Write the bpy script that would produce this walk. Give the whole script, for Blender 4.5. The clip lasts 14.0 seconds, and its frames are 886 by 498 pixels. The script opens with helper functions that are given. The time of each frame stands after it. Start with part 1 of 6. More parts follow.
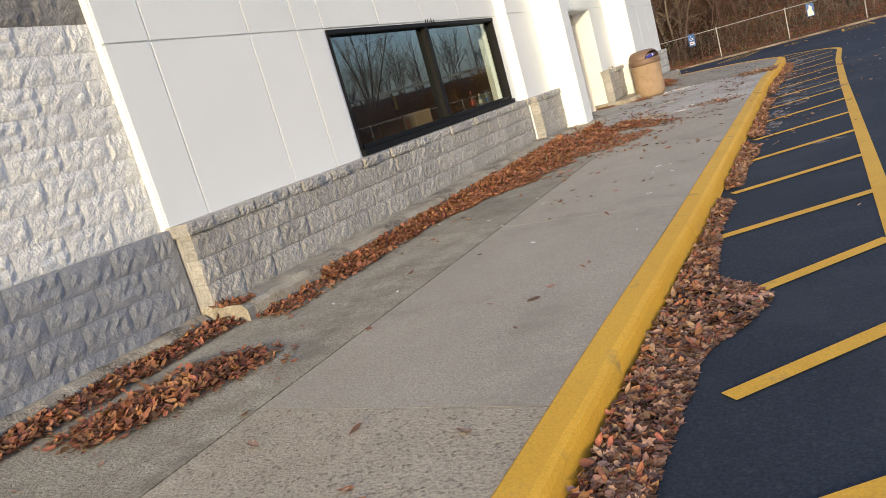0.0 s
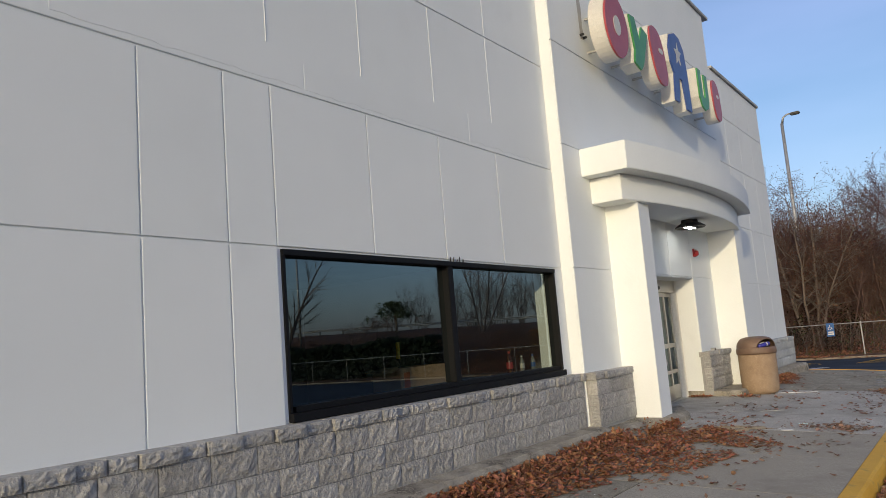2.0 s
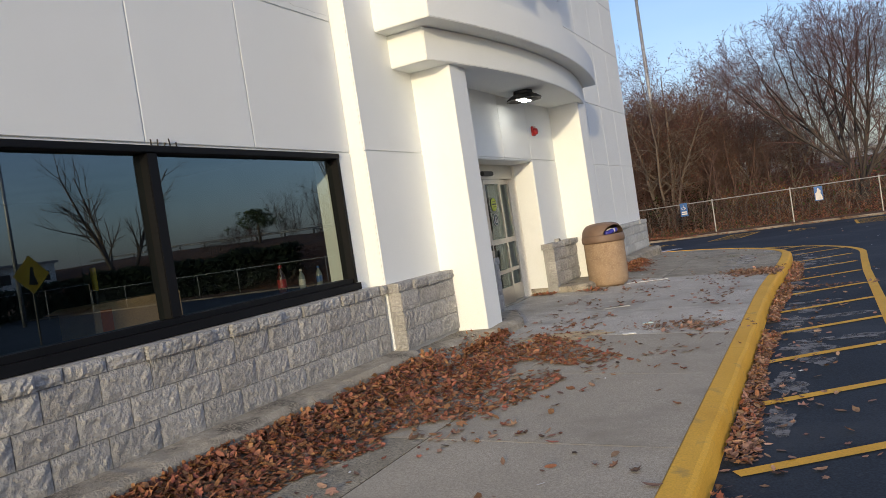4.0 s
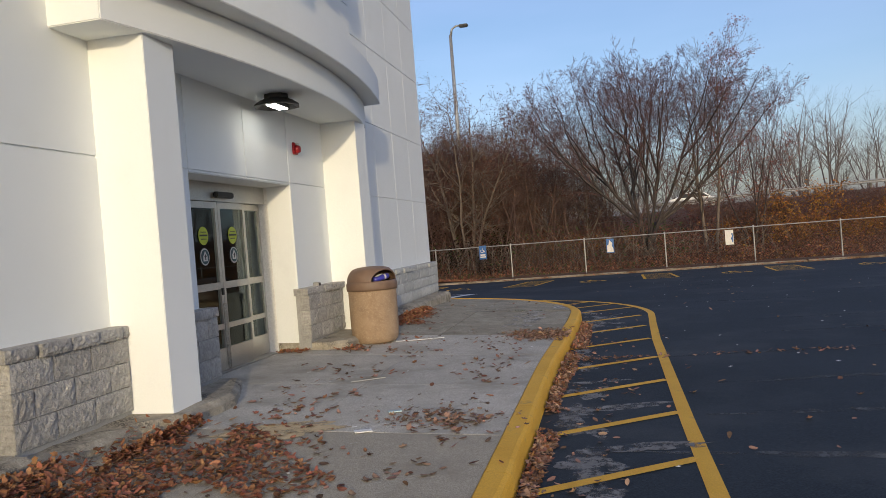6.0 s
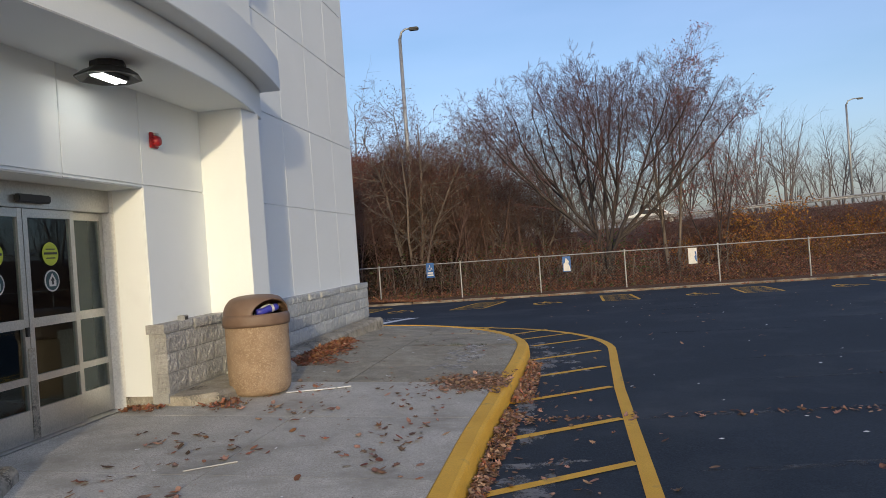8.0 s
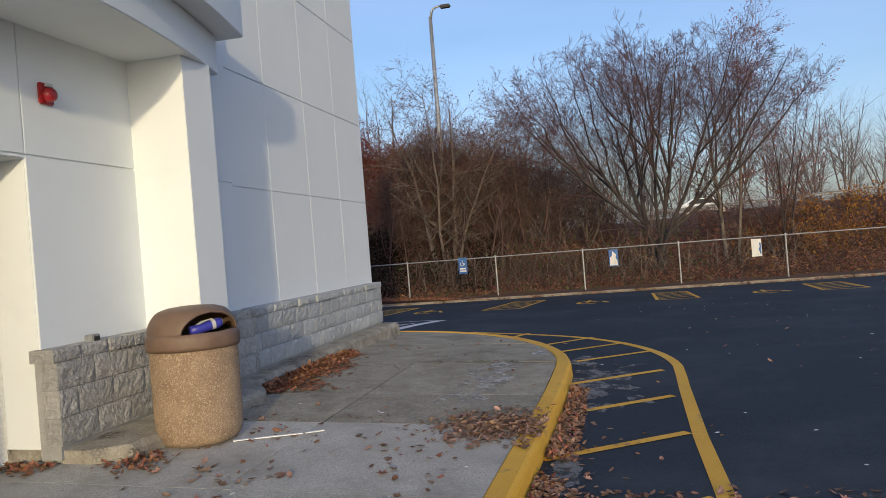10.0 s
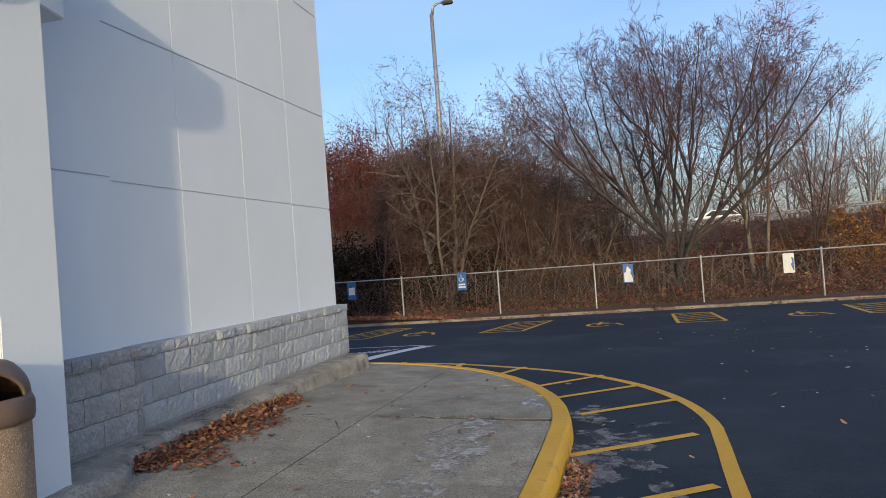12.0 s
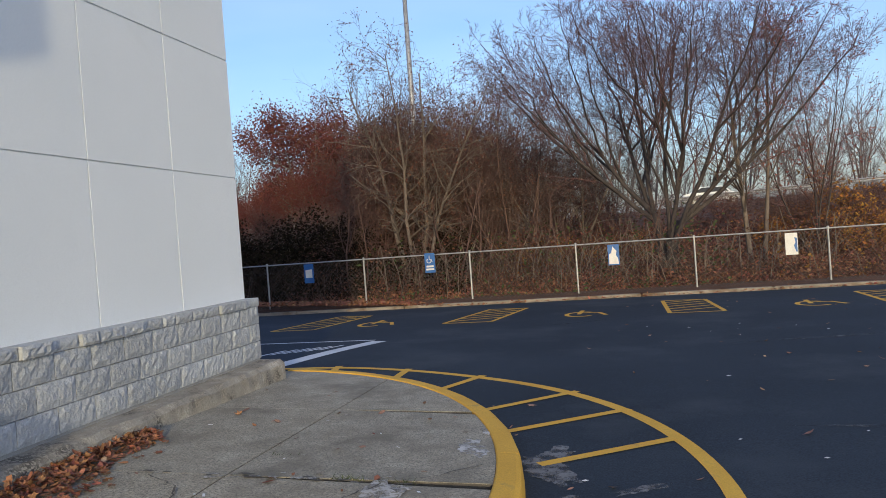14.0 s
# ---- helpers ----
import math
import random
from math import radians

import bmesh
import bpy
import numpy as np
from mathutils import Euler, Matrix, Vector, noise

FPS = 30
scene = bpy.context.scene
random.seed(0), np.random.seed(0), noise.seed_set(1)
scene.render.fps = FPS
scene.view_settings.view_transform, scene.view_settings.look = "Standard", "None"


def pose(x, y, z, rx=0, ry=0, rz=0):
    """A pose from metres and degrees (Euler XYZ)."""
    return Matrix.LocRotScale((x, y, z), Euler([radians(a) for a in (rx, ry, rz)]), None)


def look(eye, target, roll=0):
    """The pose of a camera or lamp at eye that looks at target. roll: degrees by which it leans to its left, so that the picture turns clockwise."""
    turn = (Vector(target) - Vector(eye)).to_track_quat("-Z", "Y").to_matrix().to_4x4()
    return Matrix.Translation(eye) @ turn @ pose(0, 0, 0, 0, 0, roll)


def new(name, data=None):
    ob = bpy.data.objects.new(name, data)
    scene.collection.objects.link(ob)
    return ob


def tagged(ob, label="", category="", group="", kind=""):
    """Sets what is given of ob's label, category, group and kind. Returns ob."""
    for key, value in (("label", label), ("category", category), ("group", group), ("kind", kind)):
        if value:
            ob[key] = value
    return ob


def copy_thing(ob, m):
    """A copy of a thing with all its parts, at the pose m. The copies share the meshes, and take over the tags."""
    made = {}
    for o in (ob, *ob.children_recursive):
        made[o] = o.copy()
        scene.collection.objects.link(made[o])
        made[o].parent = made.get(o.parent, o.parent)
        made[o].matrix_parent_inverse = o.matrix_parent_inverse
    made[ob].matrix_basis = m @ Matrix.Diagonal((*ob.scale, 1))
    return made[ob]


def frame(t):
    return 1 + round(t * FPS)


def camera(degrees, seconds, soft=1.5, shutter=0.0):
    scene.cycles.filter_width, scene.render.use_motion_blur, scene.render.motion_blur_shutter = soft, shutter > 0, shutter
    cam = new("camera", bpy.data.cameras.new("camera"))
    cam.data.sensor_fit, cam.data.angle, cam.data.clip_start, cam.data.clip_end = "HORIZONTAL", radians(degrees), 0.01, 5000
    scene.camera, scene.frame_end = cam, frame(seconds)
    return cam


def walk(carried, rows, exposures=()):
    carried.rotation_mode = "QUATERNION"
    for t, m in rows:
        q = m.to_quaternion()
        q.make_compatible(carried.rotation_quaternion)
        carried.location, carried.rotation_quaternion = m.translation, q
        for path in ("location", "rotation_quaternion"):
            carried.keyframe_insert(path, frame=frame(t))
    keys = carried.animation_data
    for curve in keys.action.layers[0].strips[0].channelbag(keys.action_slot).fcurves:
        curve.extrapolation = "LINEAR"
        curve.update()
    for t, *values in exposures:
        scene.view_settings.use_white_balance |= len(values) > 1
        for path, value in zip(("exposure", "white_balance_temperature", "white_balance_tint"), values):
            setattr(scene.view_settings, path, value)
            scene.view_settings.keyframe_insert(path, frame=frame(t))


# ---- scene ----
cam = camera(61.4, 14.0, 0.6)
METRES, EYE, TILT, LEAN, TURN = 17.2, 1.5, 0.0, 0.0, 29.3
ROWS = [
    (0.0, 0.0, 0.0, 0.0, -3.09, -11.28, 15.7),
    (0.5, 0.0236, 0.0332, 0.0058, -0.9, 0.57, 14.58),
    (1.0, 0.0425, 0.07, 0.009, 1.91, 8.85, 10.68),
    (1.5, 0.0632, 0.1055, 0.0083, 11.78, 8.37, 7.09),
    (2.0, 0.0794, 0.1428, 0.0096, 6.55, 7.31, 4.58),
    (2.5, 0.0972, 0.1757, 0.0097, 7.93, 7.37, 7.94),
    (3.0, 0.108, 0.2119, 0.0086, 7.75, 6.52, 7.26),
    (3.5, 0.1232, 0.2459, 0.0067, 3.25, 4.4, 8.52),
    (4.0, 0.1371, 0.28, 0.006, -2.67, -1.35, 8.61),
    (6.5, 0.2232, 0.4352, 0.0088, -18.17, -0.5, 4.87),
    (7.0, 0.242, 0.4638, 0.0073, -17.99, -0.55, 5.85),
    (7.5, 0.2606, 0.4911, 0.0079, -18.6, -0.75, 4.26),
    (8.0, 0.2771, 0.5209, 0.01, -20.0, 0.16, 4.13),
    (10.5, 0.3539, 0.6703, 0.008, -15.69, -0.29, 4.71),
    (11.0, 0.3704, 0.6992, 0.0094, -14.92, -0.58, 4.61),
    (11.5, 0.3842, 0.7311, 0.0103, -14.67, 0.53, 3.91),
    (12.0, 0.4038, 0.7572, 0.0093, -15.72, 0.92, 4.3),
    (12.5, 0.4204, 0.7868, 0.0071, -16.95, 0.04, 3.44),
    (13.0, 0.4378, 0.8142, 0.0068, -18.09, -1.37, 3.63),
    (13.5, 0.4573, 0.8414, 0.0094, -17.35, -1.63, 3.64),
    (14.0, 0.4723, 0.8724, 0.0109, -16.66, -0.93, 4.17),
]
# the clip's camera starts bright and warm, then settles
EXPOSURES = [(0.0, 1.14, 6800, 10), (0.5, 0.76, 6550, 11), (1.2, 0.36, 6350, 11), (2.5, 0.38, 6250, 10), (4.0, 0.60, 6400, 11), (6.5, 0.40, 6350, 11), (8.0, 0.48, 6250, 10), (10.5, 0.48, 6180, 9), (12.5, 0.72, 6120, 8), (14.0, 0.74, 6080, 8)]
walk(cam, [(t, pose(0, 0, EYE, TILT, LEAN, TURN) @ pose(METRES * x, METRES * y, METRES * z, 90 + pitch, roll, yaw)) for t, x, y, z, yaw, pitch, roll in ROWS], EXPOSURES)

# ---- light ----
SUN_EL, SUN_AZ = 10.0, 14.5          # low winter sun behind the walker, 14.5 degrees off the facade
world = bpy.data.worlds.new("sky")
scene.world = world
world.use_nodes = True
wt = world.node_tree
sky = wt.nodes.new("ShaderNodeTexSky")
sky.sky_type = "NISHITA"
sky.sun_disc = False
sky.sun_elevation = radians(SUN_EL)
sky.sun_rotation = radians(180 - SUN_AZ)
sky.air_density, sky.dust_density, sky.ozone_density = 1.0, 2.4, 3.0
# a thin veil of high haze lies over the clear sky, in faint drifting bands
veil_co, veil_map, veil_noise, veil = (wt.nodes.new(k) for k in ("ShaderNodeTexCoord", "ShaderNodeMapping", "ShaderNodeTexNoise", "ShaderNodeMix"))
veil_map.inputs["Scale"].default_value = (1.2, 1.2, 5.0)
veil_noise.inputs["Scale"].default_value, veil_noise.inputs["Detail"].default_value = 1.6, 4.0
veil.data_type, veil.blend_type = "RGBA", "ADD"
veil.inputs[7].default_value = (1.27, 1.05, 1.54, 1)
wt.links.new(veil_co.outputs["Generated"], veil_map.inputs[0])
wt.links.new(veil_map.outputs[0], veil_noise.inputs["Vector"])
wt.links.new(veil_noise.outputs["Fac"], veil.inputs[0])
wt.links.new(sky.outputs[0], veil.inputs[6])
wt.links.new(veil.outputs[2], wt.nodes["Background"].inputs[0])
wt.nodes["Background"].inputs[1].default_value = 0.141
sun = new("sun", bpy.data.lights.new("sun", "SUN"))
sun.data.energy, sun.data.angle, sun.data.color = 1.48, radians(1.2), (1.0, 0.80, 0.48)
sun.matrix_world = look((0, 0, 0), (-math.sin(radians(SUN_AZ)) * math.cos(radians(SUN_EL)), math.cos(radians(SUN_AZ)) * math.cos(radians(SUN_EL)), -math.sin(radians(SUN_EL))))

# ---- mesh helpers ----
rnd = random.Random(7)


class Geo:
    """Collects vertices and faces of one mesh."""

    def __init__(self):
        self.v, self.f, self.m = [], [], []

    def add(self, verts, faces, slot=0):
        n = len(self.v)
        self.v += [tuple(p) for p in verts]
        self.f += [tuple(n + i for i in q) for q in faces]
        self.m += [slot] * len(faces)
        return self

    def box(self, x0, x1, y0, y1, z0, z1, slot=0):
        v = [(x, y, z) for z in (z0, z1) for y in (y0, y1) for x in (x0, x1)]
        return self.add(v, [(0, 2, 3, 1), (4, 5, 7, 6), (0, 1, 5, 4), (2, 6, 7, 3), (0, 4, 6, 2), (1, 3, 7, 5)], slot)

    def prism(self, outline, z0, z1, slot=0):
        """An upright prism over a counter-clockwise outline; z0, z1 numbers or functions of x and y."""
        a = z0 if callable(z0) else (lambda x, y: z0)
        b = z1 if callable(z1) else (lambda x, y: z1)
        n = len(outline)
        v = [(x, y, a(x, y)) for x, y in outline] + [(x, y, b(x, y)) for x, y in outline]
        f = [tuple(range(n - 1, -1, -1)), tuple(range(n, 2 * n))] + [(i, (i + 1) % n, n + (i + 1) % n, n + i) for i in range(n)]
        return self.add(v, f, slot)

    def tube(self, pts, radii, sides=6, caps=True, slot=0):
        pts = [Vector(p) for p in pts]
        rings = []
        for i, p in enumerate(pts):
            d = (pts[min(i + 1, len(pts) - 1)] - pts[max(i - 1, 0)]).normalized()
            u = d.orthogonal().normalized()
            w = d.cross(u)
            if i:
                # keep the rings from twisting
                u = (prev - d * prev.dot(d)).normalized()
                w = d.cross(u)
            prev = u
            r = radii[i] if isinstance(radii, (list, tuple)) else radii
            rings.append([p + r * (math.cos(a) * u + math.sin(a) * w) for a in (2 * math.pi * k / sides for k in range(sides))])
        v = [q for ring in rings for q in ring]
        f = [(i * sides + k, i * sides + (k + 1) % sides, (i + 1) * sides + (k + 1) % sides, (i + 1) * sides + k) for i in range(len(pts) - 1) for k in range(sides)]
        if caps:
            f += [tuple(range(sides - 1, -1, -1)), tuple(range(len(v) - sides, len(v)))]
        return self.add(v, f, slot)

    def lathe(self, profile, cx, cy, sides=40, slot=0):
        """Turns a profile of (radius, z) round an upright axis."""
        v = [(cx + r * math.cos(2 * math.pi * k / sides), cy + r * math.sin(2 * math.pi * k / sides), z) for r, z in profile for k in range(sides)]
        f = [(i * sides + k, i * sides + (k + 1) % sides, (i + 1) * sides + (k + 1) % sides, (i + 1) * sides + k) for i in range(len(profile) - 1) for k in range(sides)]
        return self.add(v, f, slot)

    def data(self, name, mats, smooth=False):
        me = bpy.data.meshes.new(name)
        me.from_pydata(self.v, [], self.f)
        for m in mats if isinstance(mats, (list, tuple)) else [mats]:
            me.materials.append(m)
        if any(self.m):
            me.polygons.foreach_set("material_index", self.m)
        if smooth:
            me.polygons.foreach_set("use_smooth", [True] * len(self.f))
        me.update()
        return me


def part(name, geo, material, parent=None, label="", smooth=False, bevel=0.0):
    """Links one mesh, as a part of parent where one is given."""
    me = geo if isinstance(geo, bpy.types.Mesh) else geo.data(name, material, smooth)
    if bevel:
        bm = bmesh.new()
        bm.from_mesh(me)
        bmesh.ops.bevel(bm, geom=[e for e in bm.edges if e.calc_face_angle(0) > 0.6], offset=bevel, segments=2, affect="EDGES", clamp_overlap=True)
        bm.to_mesh(me)
        bm.free()
    ob = new(name, me)
    if parent:
        ob.parent = parent
    if label:
        ob["label"] = label
    return ob


def thing(name, label, category, group="", at=(0, 0, 0), kind=""):
    ob = new(name)
    ob.location = at
    ob.empty_display_size = 0.1
    return tagged(ob, label, category, group, kind)


# ---- materials ----
def nodes_of(name):
    m = bpy.data.materials.new(name)
    m.use_nodes = True
    return m, m.node_tree.nodes, m.node_tree.links, m.node_tree.nodes["Principled BSDF"]


def surface(name, c1, c2, rough=0.7, coarse=1.5, fine=40.0, bump=0.2, depth=0.005, metal=0.0, spread=0.0, stain=None, stain_scale=0.6, stain_low=0.55, stain_high=0.7, speck=None, speck_scale=120.0, speck_low=0.55, per="object", stretch=(1, 1, 1), hue=0.0, detail=3.0, spec=0.5, grain_low=0.78, grain_high=1.15):
    """A worn surface: two scales of colour, an optional stain and specks, fine relief, and a change from piece to piece."""
    m, N, L, B = nodes_of(name)
    co = N.new("ShaderNodeTexCoord")
    mp = N.new("ShaderNodeMapping")
    mp.inputs["Scale"].default_value = stretch
    L.new(co.outputs["Object"], mp.inputs[0])

    def noise_tex(scale, detail=5.0, roughness=0.6):
        t = N.new("ShaderNodeTexNoise")
        t.inputs["Scale"].default_value, t.inputs["Detail"].default_value, t.inputs["Roughness"].default_value = scale, detail, roughness
        L.new(mp.outputs[0], t.inputs["Vector"])
        return t.outputs["Fac"]

    def mix(fac, a, b, kind="MIX"):
        x = N.new("ShaderNodeMix")
        x.data_type, x.blend_type = "RGBA", kind
        for sock, val in ((x.inputs[0], fac), (x.inputs[6], a), (x.inputs[7], b)):
            if isinstance(val, (int, float)):
                sock.default_value = val
            elif isinstance(val, tuple):
                sock.default_value = (*val, 1)
            else:
                L.new(val, sock)
        return x.outputs[2]

    def ramp(src, lo, hi):
        r = N.new("ShaderNodeMapRange")
        r.inputs[1].default_value, r.inputs[2].default_value = lo, hi
        L.new(src, r.inputs[0])
        return r.outputs[0]

    big, small = noise_tex(coarse), noise_tex(fine, detail)
    col = mix(ramp(big, 0.3, 0.7), c1, c2)
    grain = mix(ramp(small, 0.2, 0.8), (grain_low,) * 3, (grain_high,) * 3)
    col = mix(1.0, col, grain, "MULTIPLY")
    if stain:
        col = mix(ramp(noise_tex(stain_scale, 6.0, 0.65), stain_low, stain_high), col, stain)
    if speck:
        v = N.new("ShaderNodeTexVoronoi")
        v.inputs["Scale"].default_value = speck_scale
        L.new(mp.outputs[0], v.inputs["Vector"])
        w = N.new("ShaderNodeSeparateColor")
        L.new(v.outputs["Color"], w.inputs[0])
        col = mix(ramp(w.outputs[0], speck_low, speck_low + 0.2), col, speck)
    if spread or hue:
        if per == "object":
            src = N.new("ShaderNodeObjectInfo").outputs["Random"]
        else:
            src = N.new("ShaderNodeNewGeometry").outputs["Random Per Island"]
        hs = N.new("ShaderNodeHueSaturation")
        L.new(col, hs.inputs["Color"])
        r = N.new("ShaderNodeMapRange")
        r.inputs[3].default_value, r.inputs[4].default_value = 1 - spread, 1 + spread
        L.new(src, r.inputs[0])
        L.new(r.outputs[0], hs.inputs["Value"])
        if hue:
            wn = N.new("ShaderNodeTexWhiteNoise")
            wn.noise_dimensions = "1D"
            L.new(src, wn.inputs["W"])
            h = N.new("ShaderNodeMapRange")
            h.inputs[3].default_value, h.inputs[4].default_value = 0.5 - hue, 0.5 + hue
            L.new(wn.outputs["Value"], h.inputs[0])
            L.new(h.outputs[0], hs.inputs["Hue"])
        col = hs.outputs[0]
    L.new(col, B.inputs["Base Color"])
    B.inputs["Roughness"].default_value, B.inputs["Metallic"].default_value, B.inputs["Specular IOR Level"].default_value = rough, metal, spec
    if bump:
        b = N.new("ShaderNodeBump")
        b.inputs["Strength"].default_value, b.inputs["Distance"].default_value = bump, depth
        L.new(small, b.inputs["Height"])
        L.new(b.outputs[0], B.inputs["Normal"])
    return m


def glass(name, tint, gloss=0.05, through_colour=None):
    """Flat glazing: clear or tinted, with a mirror gloss that grows towards grazing."""
    m, N, L, B = nodes_of(name)
    N.remove(B)
    out = N["Material Output"]
    tr, gl, mx = N.new("ShaderNodeBsdfTransparent"), N.new("ShaderNodeBsdfGlossy"), N.new("ShaderNodeMixShader")
    tr.inputs[0].default_value = (*tint, 1)
    gl.inputs["Roughness"].default_value = 0.0
    gl.inputs[0].default_value = (0.78, 0.93, 1.0, 1)
    fr = N.new("ShaderNodeFresnel")
    fr.inputs[0].default_value = 1.5
    rg = N.new("ShaderNodeMapRange")
    rg.inputs[1].default_value, rg.inputs[2].default_value, rg.inputs[3].default_value, rg.inputs[4].default_value = 0.0, 1.0, gloss, 1.0
    L.new(fr.outputs[0], rg.inputs[0])
    L.new(rg.outputs[0], mx.inputs[0])
    L.new(tr.outputs[0], mx.inputs[1])
    L.new(gl.outputs[0], mx.inputs[2])
    L.new(mx.outputs[0], out.inputs[0])
    return m


def glow(name, colour, strength):
    m, N, L, B = nodes_of(name)
    B.inputs["Base Color"].default_value = (*colour, 1)
    B.inputs["Emission Color"].default_value = (*colour, 1)
    B.inputs["Emission Strength"].default_value = strength
    return m


STUCCO = surface("white_stucco", (0.80, 0.835, 0.84), (0.845, 0.875, 0.88), 0.85, 0.7, 220, 0.12, 0.003, spread=0.012, stain=(0.715, 0.74, 0.74), stain_scale=0.9, stain_low=0.6, stain_high=0.85)
JOINT = surface("joint_filler", (0.36, 0.36, 0.35), (0.5, 0.5, 0.48), 0.9, 3, 80)
TRIM_WHITE = surface("white_paint", (0.72, 0.72, 0.70), (0.80, 0.80, 0.78), 0.6, 1.2, 60, 0.06)
SPLIT = surface("grey_split_block", (0.42, 0.413, 0.395), (0.54, 0.532, 0.515), 0.92, 5, 30, 1.0, 0.045, detail=9.0, spread=0.13, grain_low=0.6, grain_high=1.22, stain=(0.29, 0.30, 0.305), stain_scale=7, stain_low=0.55, stain_high=0.75)
SPLIT_PALE = surface("pale_grey_split_block", (0.395, 0.412, 0.42), (0.49, 0.507, 0.515), 0.9, 5, 24, 0.8, 0.03, detail=7.0, spread=0.1, grain_low=0.75, grain_high=1.15, stain=(0.30, 0.315, 0.325), stain_scale=6, stain_low=0.6, stain_high=0.78)
SPLIT_WHITE = surface("white_painted_split_block", (0.74, 0.75, 0.75), (0.83, 0.84, 0.84), 0.85, 6, 30, 1.0, 0.035, detail=8.0, spread=0.05)
SPLIT_DARK = surface("dark_split_block", (0.19, 0.185, 0.18), (0.27, 0.265, 0.26), 0.95, 6, 26, 1.0, 0.03, detail=7.0, spread=0.1)
SPLIT_PAINTED = surface("grey_painted_split_block", (0.235, 0.25, 0.28), (0.30, 0.315, 0.34), 0.75, 5, 34, 0.8, 0.02, detail=6.0, spread=0.05)
MORTAR = surface("mortar", (0.30, 0.30, 0.29), (0.40, 0.40, 0.39), 0.95, 6, 90, 0.4)
CONCRETE = surface("sidewalk_concrete", (0.375, 0.338, 0.268), (0.465, 0.425, 0.345), 0.9, 1.4, 62, 0.7, 0.006, spread=0.05, grain_low=0.72, grain_high=1.22, stain=(0.235, 0.208, 0.162), stain_scale=1.0, stain_low=0.55, stain_high=0.74, speck=(0.29, 0.26, 0.205), speck_scale=210)
CONCRETE_ROUGH = surface("aggregate_concrete", (0.275, 0.247, 0.187), (0.42, 0.384, 0.304), 0.95, 3.6, 60, 1.0, 0.010, spread=0.06, grain_low=0.5, grain_high=1.4, stain=(0.175, 0.156, 0.12), stain_scale=1.9, stain_low=0.5, stain_high=0.72, speck=(0.17, 0.155, 0.122), speck_scale=120, speck_low=0.72)
CONCRETE_PITTED = surface("pitted_tan_concrete", (0.36, 0.315, 0.236), (0.45, 0.40, 0.31), 0.95, 2.4, 60, 1.0, 0.010, grain_low=0.62, grain_high=1.3, stain=(0.27, 0.232, 0.172), stain_scale=1.2, stain_low=0.55, stain_high=0.75, speck=(0.15, 0.126, 0.095), speck_scale=65, speck_low=0.84)
CONCRETE_PALE = surface("paler_sidewalk_concrete", (0.44, 0.42, 0.37), (0.63, 0.61, 0.56), 0.9, 1.9, 60, 0.8, 0.007, spread=0.06, grain_low=0.70, grain_high=1.22, stain=(0.25, 0.232, 0.195), stain_scale=1.3, stain_low=0.5, stain_high=0.70, speck=(0.34, 0.315, 0.265), speck_scale=190)
FOOTING = surface("weathered_footing", (0.24, 0.212, 0.165), (0.53, 0.49, 0.41), 0.95, 3.4, 60, 1.0, 0.016, stain=(0.11, 0.098, 0.08), stain_scale=3.0, stain_low=0.48, stain_high=0.64, speck=(0.33, 0.30, 0.245), speck_scale=70)
ASPHALT = surface("sealed_asphalt", (0.0207, 0.0293, 0.041), (0.0325, 0.0435, 0.0585), 0.85, 0.35, 75, 0.6, 0.005, spec=0.22, grain_low=0.45, grain_high=1.5, stain=(0.064, 0.074, 0.086), stain_scale=0.45, stain_low=0.50, stain_high=0.80, speck=(0.056, 0.064, 0.074), speck_scale=60, speck_low=0.9)
LITTER = surface("leaf_litter_soil", (0.075, 0.034, 0.018), (0.15, 0.068, 0.032), 0.95, 2.0, 22, 1.0, 0.05, stain=(0.07, 0.05, 0.03), stain_scale=0.7, stain_low=0.5, stain_high=0.7)
YELLOW = surface("yellow_road_paint", (0.66, 0.36, 0.028), (0.76, 0.44, 0.045), 0.75, 2.0, 90, 0.4, 0.003, stain=(0.34, 0.225, 0.07), stain_scale=4.0, stain_low=0.59, stain_high=0.74)
WHITE_LINE = surface("white_road_paint", (0.62, 0.63, 0.64), (0.74, 0.75, 0.75), 0.75, 3, 90, 0.3)
ALUMINIUM = surface("brushed_aluminium", (0.50, 0.49, 0.46), (0.60, 0.59, 0.55), 0.38, 2.0, 60, 0.05, 0.001, metal=0.75)
GALVANISED = surface("galvanised_steel", (0.30, 0.30, 0.295), (0.44, 0.44, 0.43), 0.5, 6, 60, 0.1, 0.001, metal=0.6)
BLACK_FRAME = surface("black_window_frame", (0.003, 0.003, 0.0035), (0.005, 0.005, 0.006), 0.6, 3, 80, 0.05, spec=0.25)
DARK_METAL = surface("dark_bronze_metal", (0.02, 0.019, 0.018), (0.035, 0.033, 0.03), 0.5, 4, 60, 0.05)
AGGREGATE = surface("exposed_aggregate", (0.30, 0.205, 0.13), (0.395, 0.28, 0.182), 0.9, 5, 120, 1.0, 0.008, grain_low=0.55, grain_high=1.3, speck=(0.47, 0.36, 0.25), speck_scale=115, speck_low=0.74, stain=(0.23, 0.16, 0.105), stain_scale=4)
LID_BROWN = surface("brown_plastic", (0.15, 0.095, 0.065), (0.20, 0.13, 0.09), 0.55, 5, 120, 0.15)
DARK_BARK = surface("dark_bark", (0.034, 0.027, 0.025), (0.068, 0.054, 0.05), 0.95, 5, 60, 0.6, 0.008, stretch=(1, 1, 0.35))
